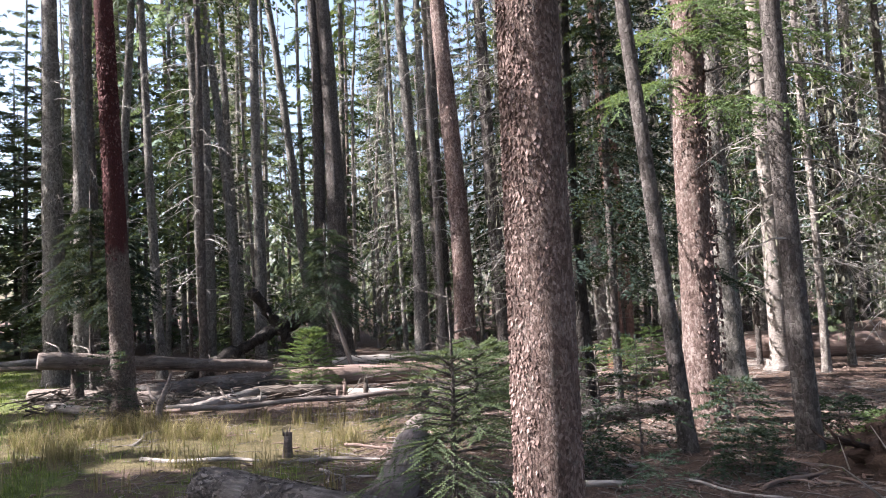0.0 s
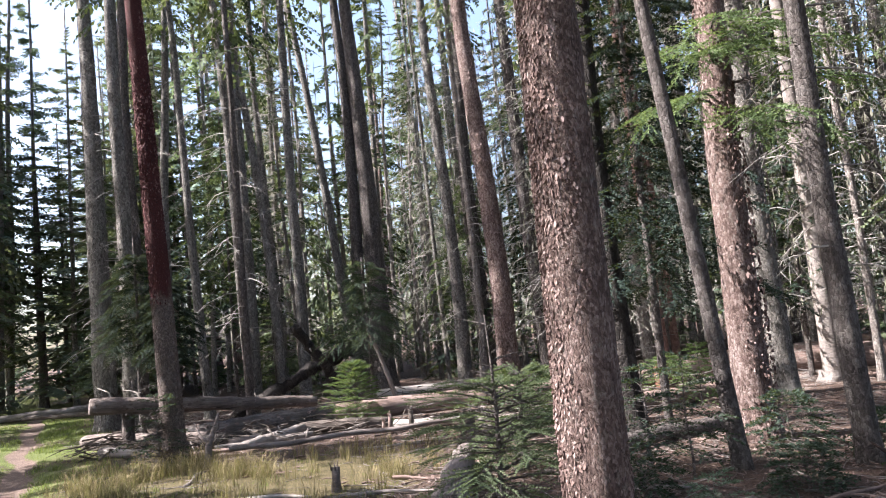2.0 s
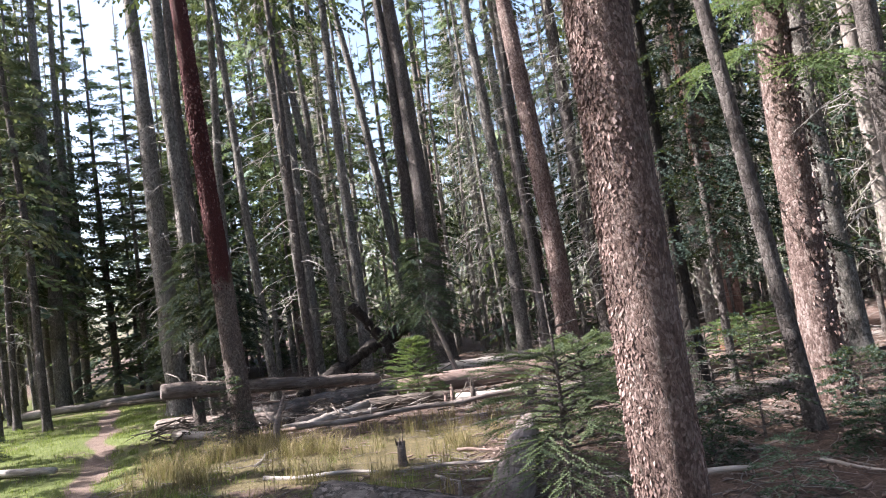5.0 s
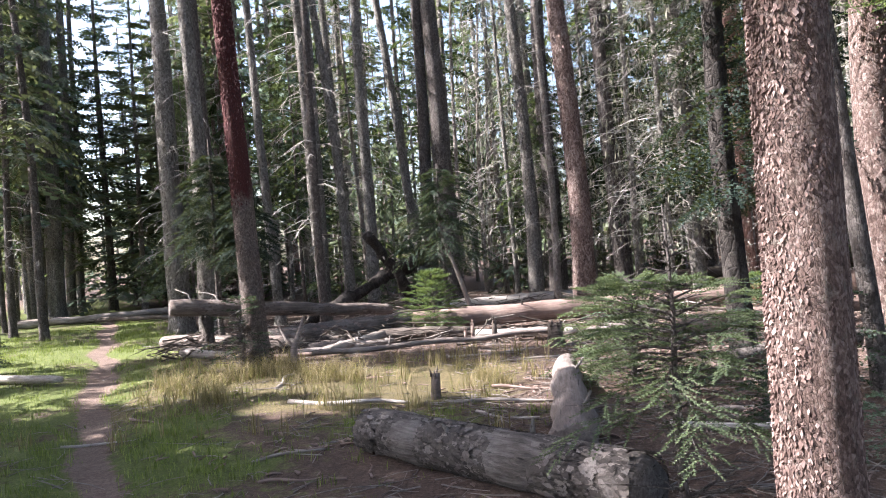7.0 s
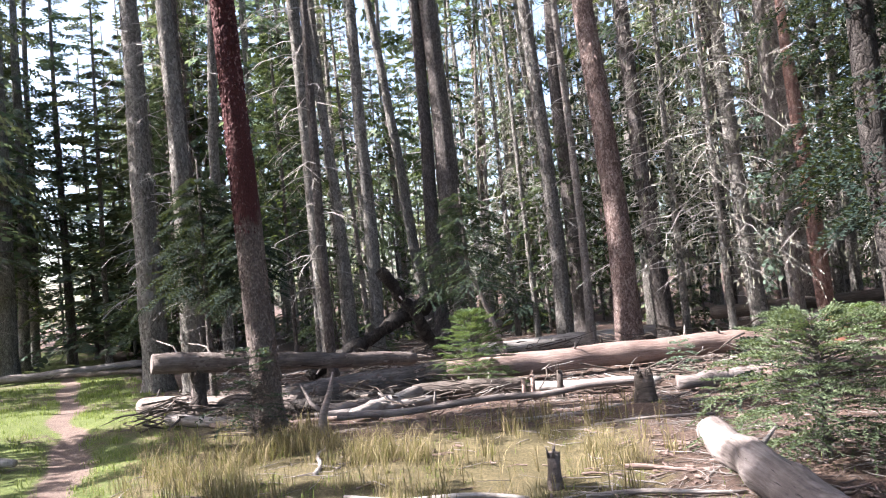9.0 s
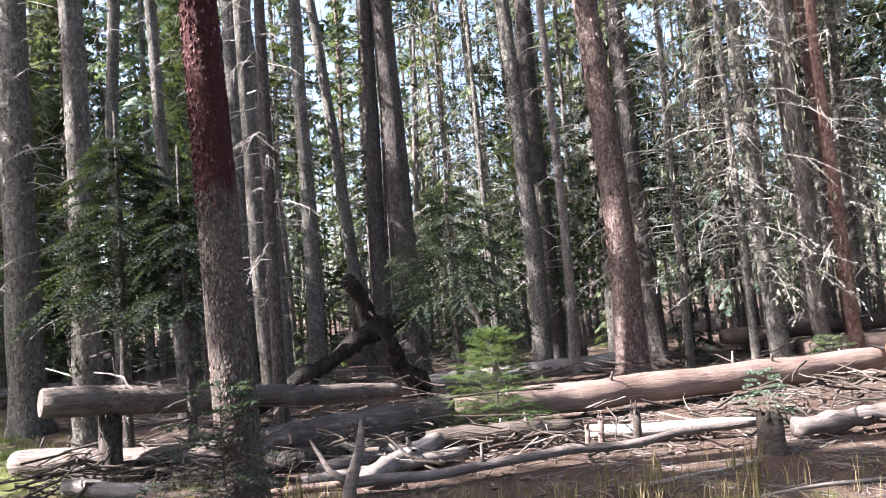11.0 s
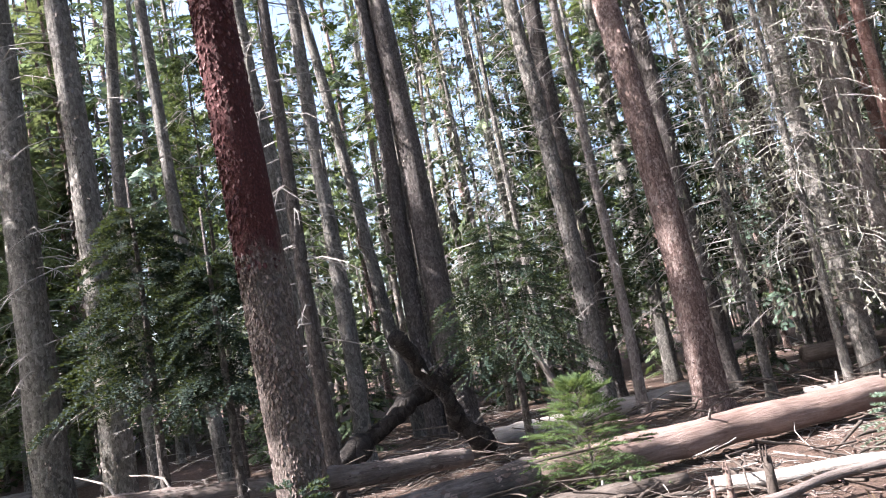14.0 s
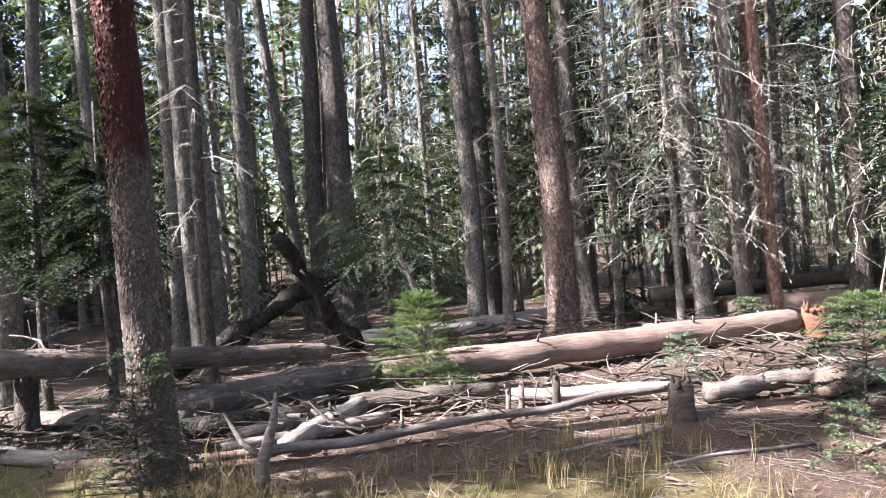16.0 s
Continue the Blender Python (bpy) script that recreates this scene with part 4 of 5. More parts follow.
log_plates(dark_log, 2.7, 0.165, 0.192, 700, FLAKE_RED, 402)
# near logs beside the trail
near_log = log((-2.24, 6.27, 0.15), (-0.29, 4.62, 0.17), 0.165, 0.18, LOG_BARK, "thick dark log with flaking bark", seed=19, rough=0.12, stubs=3)
log_plates(near_log, 2.55, 0.165, 0.18, 3200, FLAKE_LOG, 403)
log((-0.72, 9.1, 0.13), (-0.66, 5.55, 0.16), 0.125, 0.165, WOOD_OLD, "grey barkless log with a bleached broken end", seed=20, rough=0.1, end_mat=WOOD_WHITE, stubs=4)
log((-10.30, 11.03, 0.09), (-7.73, 10.30, 0.07), 0.075, 0.05, WOOD_WHITE, "bleached white pole beside the trail", "fallen_pole", 10, seed=21)
log((-9.62, 10.06, 0.12), (-8.65, 9.91, 0.12), 0.12, 0.11, WOOD_DARK, "short dark log in the grass", seed=22, end_mat=WOOD_GREY)
log((-17.50, 21.58, 0.12), (-11.47, 23.62, 0.25), 0.11, 0.1, WOOD_GREY, "grey log at the far end of the trail", seed=23)
log((-18.27, 23.13, 0.12), (-12.05, 21.68, 0.1), 0.1, 0.06, WOOD_DARK, "thin dark log across the far grass", seed=24)
# fallen trees behind the pile
log((-6.12, 16.14, 0.15), (-3.74, 17.59, 1.42), 0.13, 0.15, BARK_DARK_SHADE, "dark fallen trunk propped against the twin tree", seed=25, rough=0.3, stubs=7, bend=0.05)
log((-3.65, 16.72, 0.2), (-4.62, 15.84, 1.95), 0.13, 0.09, BARK_DARK_SHADE, "dark snapped trunk leaning up with torn wood", seed=26, rough=0.35, stubs=9, bend=0.06)
log((-2.48, 15.89, 0.05), (-3.01, 15.75, 1.72), 0.055, 0.035, WOOD_GREY, "pale barkless pole leaning against a young spruce", "leaning_pole", 10, seed=27, stubs=1)
log((-3.50, 18.18, 0.14), (0.78, 19.63, 0.18), 0.16, 0.14, WOOD_WHITE, "sunlit pale log back in the wood", seed=28, rough=0.1)
log((1.36, 17.69, 0.55), (5.64, 17.88, 0.62), 0.13, 0.12, WOOD_DARK, "dark log propped between trunks", seed=29)
log((0.97, 17.11, 0.1), (3.50, 16.14, 0.12), 0.08, 0.06, WOOD_GREY, "grey log among the trunks", seed=30, stubs=3)
log((2.53, 17.40, 0.22), (10.50, 15.75, 0.25), 0.24, 0.27, WOOD_TAN, "thick pinkish log crossing the clearing", seed=31, stubs=5, rough=0.05)
log((5.64, 17.40, 0.3), (11.28, 16.82, 0.62), 0.2, 0.22, WOOD_TAN, "second thick pale log lying behind it", seed=32, rough=0.08)
log((0.05, 6.51, 0.05), (1.12, 6.22, 0.06), 0.035, 0.02, WOOD_WHITE, "bleached broken branch in the litter", "fallen_branch", 8, seed=33)
log((0.97, 8.94, 0.12), (3.11, 10.30, 0.14), 0.1, 0.08, BARK_DARK, "dark log in the shade under trunks", seed=34)
log((0.58, 11.86, 0.14), (4.47, 13.80, 0.17), 0.13, 0.12, WOOD_TAN, "pale log behind the trunks", seed=35)
log((3.74, 6.54, 0.26), (3.66, 6.6, 0.66), 0.055, 0.04, WOOD_WHITE, "pale broken slab of wood upright on the rotten stump", "broken_wood", 7, seed=36, rough=0.3, category="wood")
for k, (x0, y0, x1, y1, r) in enumerate([(0.97 * a, 0.97 * b, 0.97 * c, 0.97 * d, r) for a, b, c, d, r in [(-1.9, 8.12, -0.85, 7.95, 0.022), (-1.55, 8.8, -0.8, 8.65, 0.02), (-3.7, 8.35, -2.3, 8.15, 0.03), (-4.15, 9.2, -4.6, 11.3, 0.022), (-5.3, 8.0, -4.7, 7.6, 0.014),
                                       (-5.4, 7.0, -4.9, 7.1, 0.014), (-3.2, 6.2, -2.7, 6.5, 0.015), (-2.9, 5.6, -2.5, 5.8, 0.014), (-1.6, 7.6, -1.0, 7.2, 0.018), (0.4, 7.4, 1.4, 7.1, 0.025),
                                       (-0.2, 10.6, 0.8, 11.0, 0.02), (-2.4, 11.3, -1.2, 11.7, 0.02), (-1.6, 10.8, -0.3, 10.9, 0.018), (2.2, 6.3, 3.0, 6.9, 0.02), (1.7, 6.6, 2.3, 6.0, 0.015)]]):
    log((x0, y0, ground_z(x0, y0) + r * 0.8), (x1, y1, ground_z(x1, y1) + r * 0.8), r, r * 0.6, (WOOD_GREY, WOOD_TAN, WOOD_WHITE)[k % 3], "bare bleached stick lying on the ground", "fallen_branch", 7, 0.1, 0.03, 0, 50 + k, group="sticks on the ground", category="branch")


def antler(root, pts_rows, mat, label, seed, name="bare_branch"):
    """A bare forked branch: several bent limbs from one root."""
    t = thing(name, *root, label, "branch")
    for k, (pts, r) in enumerate(pts_rows):
        s = Shape()
        s.tube(pts, [r * (1 - 0.75 * q / (len(pts) - 1)) for q in range(len(pts))], 6, True, 0.1, seed + k)
        part("limb", s.mesh("limb", mat), t)
    return t


antler((-6.98, 12.83, 0.95), [([(0, 0, -0.05), (-0.12, 0.1, 0.1), (-0.3, 0.25, 0.14), (-0.52, 0.42, 0.19)], 0.016)], WOOD_WHITE, "bleached bare branch standing off the lifted log", 1)
antler((-6.62, 13.1, 0.9), [([(0, 0, -0.05), (-0.1, 0.08, 0.09), (-0.28, 0.2, 0.13), (-0.46, 0.28, 0.15)], 0.016), ([(-0.2, 0.14, 0.1), (-0.22, 0.14, 0.3)], 0.008)], WOOD_WHITE, "forked bleached branch standing off the lifted log", 2)
antler((-4.37, 10.45, 0.0), [([(0, 0, -0.05), (0.02, 0.02, 0.3), (0.1, 0.1, 0.55), (0.12, 0.2, 0.72)], 0.065), ([(0.05, 0.05, 0.3), (-0.12, 0.1, 0.42), (-0.24, 0.18, 0.62)], 0.035)], WOOD_OLD, "forked grey dead branch standing in the grass", 3, "standing_branch")
antler((2.87, 5.73, 0.0), [([(0, 0, 0), (0.1, 0.1, 0.3), (0.02, 0.2, 0.5)], 0.01), ([(0.1, 0, 0), (0.25, 0.1, 0.2), (0.4, 0, 0.45)], 0.009), ([(0, 0, 0), (-0.25, 0.1, 0.22), (-0.45, 0.0, 0.28)], 0.008), ([(-0.2, 0.1, 0.2), (-0.22, 0.2, 0.42)], 0.006)], WOOD_WHITE, "bleached forked twigs beside the upturned stump", 4)
antler((4.08, 15.75, 0.0), [([(0, 0, -0.05), (0.1, 0, 0.6), (0.25, 0, 1.2), (0.3, 0, 1.7)], 0.025)], WOOD_WHITE, "bare white stick standing among trunks", 5)


def stump(x, y, r, h, mat, label, seed, spikes=7, name="tree_stump"):
    rnd.seed(seed)
    t = thing(name, x, y, ground_z(x, y), label, "stump", "stumps")
    s = Shape()
    s.tube([(0, 0, -0.06), (0, 0, 0.06), (0.005, 0, h * 0.5), (0.01, 0.01, h)], (r * 1.35, r * 1.1, r * 0.95, r * 0.9), 14, True, 0.2, seed)
    part("stem", s.mesh("stem", mat), t)
    for k in range(spikes):
        a = 6.283 * k / spikes
        p = Vector((math.cos(a) * r * 0.7, math.sin(a) * r * 0.7, h - 0.03))
        q = Shape()
        q.tube((p, p + Vector((jit(0.02), jit(0.02), rnd.uniform(0.03, 0.12) * (h / 0.3)))), (r * 0.28, 0.003), 5)
        part("splinter", q.mesh("splinter", mat), t)
    return t


stump(-2.04, 8.2, 0.05, 0.26, WOOD_BROWN, "small brown splintered stump in the dry grass", 71, 5)
stump(-0.85, 11.7, 0.12, 0.32, WOOD_DARK, "short dark weathered stump beside the pole", 72, 6)
stump(-2.14, 12.39, 0.03, 0.34, WOOD_TAN, "pale splintered stick stump under the long log", 73, 4)
stump(-2.26, 12.44, 0.025, 0.26, WOOD_TAN, "pale splintered stick stump under the long log", 74, 3)
stump(-1.80, 12.39, 0.04, 0.36, WOOD_DARK, "dark broken post under the long log", 75, 4)
stump(-6.8, 12.97, 0.11, 0.62, WOOD_BARKY, "dark stump propping the lifted log", 76, 6)
stump(2.7, 15.2, 0.17, 0.42, WOOD_RUST, "rotten orange-brown stump at the end of the log", 77, 9)
stump(5.42, 14.32, 0.19, 0.2, WOOD_GREY, "flared pale foot of a dead tree", 78, 0)
tree(5.5, 14.3, (-0.008, 0), 0.34, 7.5, WOOD_GREY, "dead grey barkless spruce with bare limbs", dead=DEAD_LONG[0], dead_at=2.2, beard=BEARD[0], sides=16, rough=0.1, flare=0.5, broken=True, name="dead_tree")


def mound(x, y, r, h, label, seed):
    """An upturned rotten stump: a rough earthy lump."""
    t = thing("upturned_stump", x, y, ground_z(x, y), label, "stump", "stumps")
    s = Shape()
    rings, sides = 18, 44
    for i in range(rings):
        f = i / (rings - 1)
        for k in range(sides):
            a = 6.283 * k / sides
            d = Vector((math.cos(a), math.sin(a), 0))
            rr = r * math.cos(f * 1.45) * (1 + 0.35 * noise.noise(Vector((d.x * 1.6 + seed, d.y * 1.6, f * 2.5))) + 0.34 * noise.noise(Vector((d.x * 4 + seed, d.y * 4, f * 6))) + 0.2 * noise.noise(Vector((d.x * 9, d.y * 9, f * 15))))
            s.v.append(d * rr + Vector((0, 0, -0.05 + h * math.sin(f * 1.5) * (1 + 0.55 * noise.noise(Vector((d.x * 2, d.y * 2, seed)))))))
    for i in range(rings - 1):
        for k in range(sides):
            a, b = i * sides + k, i * sides + (k + 1) % sides
            s.f.append((a, b, b + sides, a + sides))
    s.f.append(tuple((rings - 1) * sides + k for k in range(sides)))
    part("earth_lump", s.mesh("earth_lump", ROTTEN), t)
    for k in range(17):
        a = 6.283 * k / 17 * 3 + 0.3
        p = Vector((math.cos(a) * r * 0.7, math.sin(a) * r * 0.7, h * 0.45))
        q = Shape()
        d = Vector((math.cos(a), math.sin(a), 0.2 + 0.3 * math.sin(k * 2.3)))
        q.tube((p, p + d * 0.2, p + d * 0.35 + Vector((0.05, 0.03, 0.08))), (0.03, 0.018, 0.006), 5)
        part("root", q.mesh("root", ROTTEN), t)
    return t


mound(3.42, 6.56, 0.48, 0.5, "brown rotten upturned stump with broken roots", 3.3)


# ---- grass and litter ----
def blades(name, label, mat, count, area, cover, lo, hi, width, seed, clump=5, bow=0.5):
    rnd.seed(seed)
    s = Shape()
    made = 0
    while made < count:
        x, y = rnd.uniform(area[0], area[1]), rnd.uniform(area[2], area[3])
        if rnd.random() > cover(x, y):
            continue
        for k in range(rnd.randint(2, clump * 2)):
            px, py = x + jit(0.07), y + jit(0.07)
            z = ground_z(px, py) - 0.01
            h, a = rnd.uniform(lo, hi), rnd.uniform(0, 6.283)
            d = Vector((math.cos(a), math.sin(a), 0))
            e = Vector((-d.y, d.x, 0)) * (width * rnd.uniform(0.7, 1.3))
            p = Vector((px, py, z))
            b = h * bow * rnd.uniform(0.1, 1.0)
            m1 = p + d * (b * 0.3) + Vector((0, 0, h * 0.6))
            tip = p + d * b + Vector((0, 0, h * rnd.uniform(0.75, 1.0)))
            k0 = len(s.v)
            s.v += [p - e, p + e, m1 + e * 0.7, m1 - e * 0.7, tip]
            s.f += [(k0, k0 + 1, k0 + 2, k0 + 3), (k0 + 3, k0 + 2, k0 + 4)]
            made += 1
    tagged(new(name, s.mesh(name, mat, False)), label, "grass", kind="stuff")


def patchy(x, y):
    return smooth(-0.15, 0.35, noise.noise(Vector((x * 0.9, y * 0.9, 2.2))))


blades("dry_grass", "tall dry yellow grass in the sunlit clearing", STRAW, 4700, (-6.5, -0.8, 7.4, 12.3), lambda x, y: zones(x, y)[2] * (0.03 + 0.97 * patchy(x, y) * patchy(x * 2.3 + 4, y * 2.3)) * (1 if 8.4 < y < 10.6 else 0.35), 0.07, 0.36, 0.0024, 81, 9, 1.4)
blades("green_grass", "short green grass along the trail", GRASS, 36000, (-15, -0.5, 2, 22), lambda x, y: zones(x, y)[1] * (1 - zones(x, y)[0]) * (1 - 0.6 * zones(x, y)[2]) * (0.25 + 0.75 * patchy(x + 5, y)), 0.03, 0.13, 0.003, 82, 8, 0.8)
blades("short_grass", "thin short grass and moss shoots near the trail", GRASS, 11500, (-7, 0, 3.5, 11.5), lambda x, y: (1 - zones(x, y)[0]) * max(zones(x, y)[1], 0.25) * (0.1 + 0.9 * patchy(x * 1.7 + 2, y * 1.7)), 0.015, 0.075, 0.0022, 90, 7, 1.0)
blades("grass_tufts", "pale yellow grass tufts in the litter", STRAW, 1300, (-6, -1.0, 6.6, 11.6), lambda x, y: 0.3 * patchy(x + 9, y + 3), 0.12, 0.32, 0.004, 83, 9)


def litter(name, label, mat, count, area, cover, lo, hi, thick, seed):
    rnd.seed(seed)
    s = Shape()
    made = 0
    while made < count:
        x, y = rnd.uniform(area[0], area[1]), rnd.uniform(area[2], area[3])
        if rnd.random() > cover(x, y):
            continue
        a, L, r = rnd.uniform(0, 6.283), rnd.uniform(lo, hi) * rnd.uniform(0.4, 1), thick * rnd.uniform(0.5, 1.5)
        x1, y1, x2, y2 = x + math.cos(a) * L * 0.5, y + math.sin(a) * L * 0.5, x + math.cos(a + jit(0.3)) * L, y + math.sin(a + jit(0.3)) * L
        s.tube(((x, y, ground_z(x, y) + r), (x1, y1, ground_z(x1, y1) + r + abs(jit(0.02))), (x2, y2, ground_z(x2, y2) + r + abs(jit(0.03)))), (r, r * 0.8, r * 0.3), 3, False)
        made += 1
    tagged(new(name, s.mesh(name, mat)), label, "twigs", kind="stuff")


litter("twig_litter", "thin grey twigs strewn over the forest floor", WOOD_GREY, 4700, (-6, 6, 4.5, 18), lambda x, y: (1 - zones(x, y)[0]) * (0.3 if x < -1.8 and y < 11.5 else 1) * (0.2 + patchy(x * 1.5, y * 1.5)), 0.12, 0.6, 0.005, 84)
litter("bark_litter", "pale bark chips and broken wood on the ground", WOOD_TAN, 2600, (-4, 7, 5, 17), lambda x, y: (0.3 if x < -1.2 and y < 11.5 else 1) * patchy(x * 2, y * 2 + 4), 0.05, 0.22, 0.012, 85)
litter("needle_litter", "brown and tan twigs, needles and cone scales in the shade", WOOD_BROWN, 3600, (-1.5, 5.5, 3.6, 10.5), lambda x, y: 0.35 + 0.65 * patchy(x * 1.4 + 3, y * 1.4), 0.05, 0.3, 0.004, 91)
litter("wood_chips", "reddish bark flakes and wood chips strewn under the trunks", WOOD_TAN, 1800, (0.2, 7, 4.6, 13), lambda x, y: 0.2 + 0.8 * patchy(x * 2.1 + 6, y * 2.1), 0.03, 0.12, 0.009, 92)
litter("white_twig_litter", "bleached twigs around the log pile", WOOD_WHITE, 2200, (-9, 9, 14.6, 27), lambda x, y: patchy(x, y + 7), 0.2, 0.8, 0.007, 86)


def heap(name, label, mat, count, boxes, lo, hi, thick, seed, single=False):
    """Broken branches piled loosely: x0, x1, y0, y1 and top of each heap; single: every branch is a part."""
    rnd.seed(seed)
    s = Shape()
    piles = [thing(name, (b[0] + b[1]) / 2, (b[2] + b[3]) / 2, 0, label, "branches", "heaps of branches") for b in boxes] if single else []
    for k in range(count):
        x0, x1, y0, y1, top = boxes[k % len(boxes)]
        x, y, a, L = rnd.uniform(x0, x1), rnd.uniform(y0, y1), rnd.uniform(0, 6.283), rnd.uniform(lo, hi)
        z = ground_z(x, y) + top * rnd.random() ** 1.6
        d = Vector((math.cos(a), math.sin(a), jit(0.35))) * L
        p = Vector((x, y, z + 0.02))
        if single:
            p -= Vector(((x0 + x1) / 2, (y0 + y1) / 2, 0))
        r = thick * rnd.uniform(0.3, 1.4)
        s.tube((p - d * 0.5, p - d * 0.15 + Vector((jit(0.06), jit(0.06), jit(0.04))) * L, p + d * 0.2 + Vector((jit(0.06), jit(0.06), jit(0.04))) * L, p + d * 0.5), (r, r * 0.85, r * 0.6, r * 0.2), 5, False)
        if single:
            part("branch", s.mesh("branch", mat), piles[k % len(boxes)])
            s = Shape()
    if not single:
        tagged(new(name, s.mesh(name, mat)), label, "branches", kind="stuff")


# dark wood in these heaps paints the shade beneath the logs
heap("branch_heap", "broken branches heaped under the logs, shade put into their colour", WOOD_DARK, 330, [(-7.6, -5.4, 12.2, 13.3, 0.22), (-5.2, -2.6, 11.9, 13.4, 0.3), (-2.6, 0.2, 12.3, 13.7, 0.22), (0.0, 2.6, 12.2, 14.4, 0.3)], 0.25, 1.0, 0.016, 87, True)
heap("dark_brushwood", "dead brushwood among fallen trunks, coloured dark for the pile's shade", WOOD_DARK, 420, [(-6.5, -2.6, 15.2, 17.8, 0.5), (-2.5, 3.0, 16.0, 18.5, 0.35), (-7.5, -3, 12.2, 14.2, 0.25)], 0.3, 1.3, 0.013, 88)
heap("stick_heap", "bleached sticks scattered through the fallen wood", WOOD_WHITE, 110, [(-7.6, -2.6, 12.0, 13.2, 0.25), (-2.0, 3.2, 12.2, 14.4, 0.3), (-5, 4, 15.6, 19, 0.3)], 0.2, 0.9, 0.008, 89, True)


# ---- the wood all around ----
def free(x, y, r):
    s = trail_side(x, y)
    if -3.0 - 0.02 * y < s < 2.2 + 0.04 * y:
        return False
    return all((x - a) ** 2 + (y - b) ** 2 > r * r for a, b in taken)


taken = [(s[0], s[1]) for s in STEMS] + [(-7.45, 15.6), (-3.1, 17.5), (-5.34, 11.29), (0.29, 3.83), (5.58, 14.73)]
rnd.seed(5)
WOOD = []
tries = 0
while len(WOOD) < 165 and tries < 9000:
    tries += 1
    y = rnd.uniform(14, 62)
    x = rnd.uniform(-0.85 * y - 6, 0.75 * y + 2)
    if y < 23 and -10.5 < x < 5.2:
        continue
    if x < -13 - 0.625 * (y - 5.28) and rnd.random() < 0.92:
        continue
    if -26 < x < -10.5 and y < 27 and rnd.random() < 0.4:
        continue
    if x < -9 and y < 24 and trail_side(x, y) > -2:
        continue
    if x > 0 and y < 14 + 0.2 * x:
        continue
    if rnd.random() > 1.25 - y / 80 or not free(x, y, 1.15):
        continue
    taken.append((x, y))
    WOOD.append((x, y))
for k, (x, y) in enumerate(WOOD):
    d = rnd.choice((0.13, 0.16, 0.2, 0.24, 0.28, 0.34))
    h = 13.5 + d * 24 + rnd.uniform(0, 4)
    foot = rnd.choice((1.2, 2.0, 3.0, 4.0, 5.5))
    if x < -8:
        foot += 2.2
    thin = k % 3 == 0
    tree(x, y, (jit(0.025) - 0.008, jit(0.02)), d, h, (BARK_GREY, BARK_DARK, BARK_PALE, BARK_GREY, BARK_WARM)[k % 5], ("slim spruce back in the dense wood", "dense green spruce back in the wood", "grey spruce stem back in the wood")[k % 3],
         crown=THIN_CROWNS[k % 3] if thin else CROWNS[(3, 4)[k % 2] if x < -9 else k % 5], crown_at=foot, crown_scale=rnd.uniform(0.85, 1.3), dead=DEAD[k % 4] if k % 4 == 1 else None, dead_at=0.8, sides=8, step=1.0, bend=0.05, group="trees of the wood behind")
# spruces outside the view, added only to cast shade into it
for k, (x, y) in enumerate([(-12.7, 3.9), (-15.2, 3.1), (-8.8, 6.0), (-11.3, 5.9), (-10.4, 4.6), (-13.5, -2.0), (-17.5, -1.6), (-21, 0.2), (-12, -6), (-18, -4), (-8, -10), (-2, -9), (5, -7), (10, -1), (12, 6), (9, 3.5), (-13.5, 9.6), (-27, -3), (14, 11), (4, -13), (-15, -12), (4.2, 0.8), (6.4, -1.2), (7.6, 4.6), (1.6, -3.6), (-2.4, -4.6), (8.6, 8.8), (5.6, -5.0), (7.4, 10.6), (-5.5, -5.5), (6.2, 2.6)]):
    tree(x, y, (jit(0.02), jit(0.02)), 0.32, 16 if k == 16 else 13 if k in (2, 3) else 19 + k % 4, BARK_GREY, "unseen spruce added to cast shade", crown=CROWNS[k % 5], crown_at=2.6 if k in (2, 3, 16) else 5.5, crown_scale=1.15, sides=8, step=1.0, group="trees of the wood behind")

# slim poles that fill the wood behind the log pile
rnd.seed(45)
poles = 0
while poles < 52:
    y = rnd.uniform(19.5, 40)
    x = rnd.uniform(-0.36 * y, 0.22 * y + 1)
    if not free(x, y, 0.45):
        continue
    taken.append((x, y))
    d = rnd.uniform(0.07, 0.15)
    tree(x, y, (jit(0.03) - 0.01, jit(0.02)), d, rnd.uniform(9, 14), (BARK_PALE, BARK_GREY, BARK_GREY, BARK_DARK)[poles % 4], "slim spruce pole crowded in the wood", crown=THIN_CROWNS[poles % 3] if poles % 3 else None, crown_at=rnd.uniform(4.5, 7.0), crown_scale=rnd.uniform(0.5, 0.8), dead=DEAD[poles % 4] if poles % 2 else None, dead_at=0.6, sides=7, step=1.0, bend=0.04, name="slim_spruce", group="slim poles of the wood")
    poles += 1

# unseen spruces, added to shade the near trunk's top, trail, ground and pile
for x, y, foot, h in ((-6.6, 3.45, 9.7, 16.0), (-7.8, 5.2, 7.0, 18.0), (-11.6, 7.3, 3.0, 7.6), (-9.6, 4.5, 3.4, 9.8), (-10.3, 10.0, 6.6, 11.6), (-11.4, 11.5, 3.0, 7.2)):
    tree(x, y, (0, 0), 0.3, h, BARK_GREY, "unseen spruce added to cast shade", crown=FINE_CROWNS[0] if y < 4 else CROWNS[1], crown_at=foot, crown_scale=1.6 if y < 4 else 1.1 if y < 9 else 0.8, sides=8, step=1.0, group="trees of the wood behind")

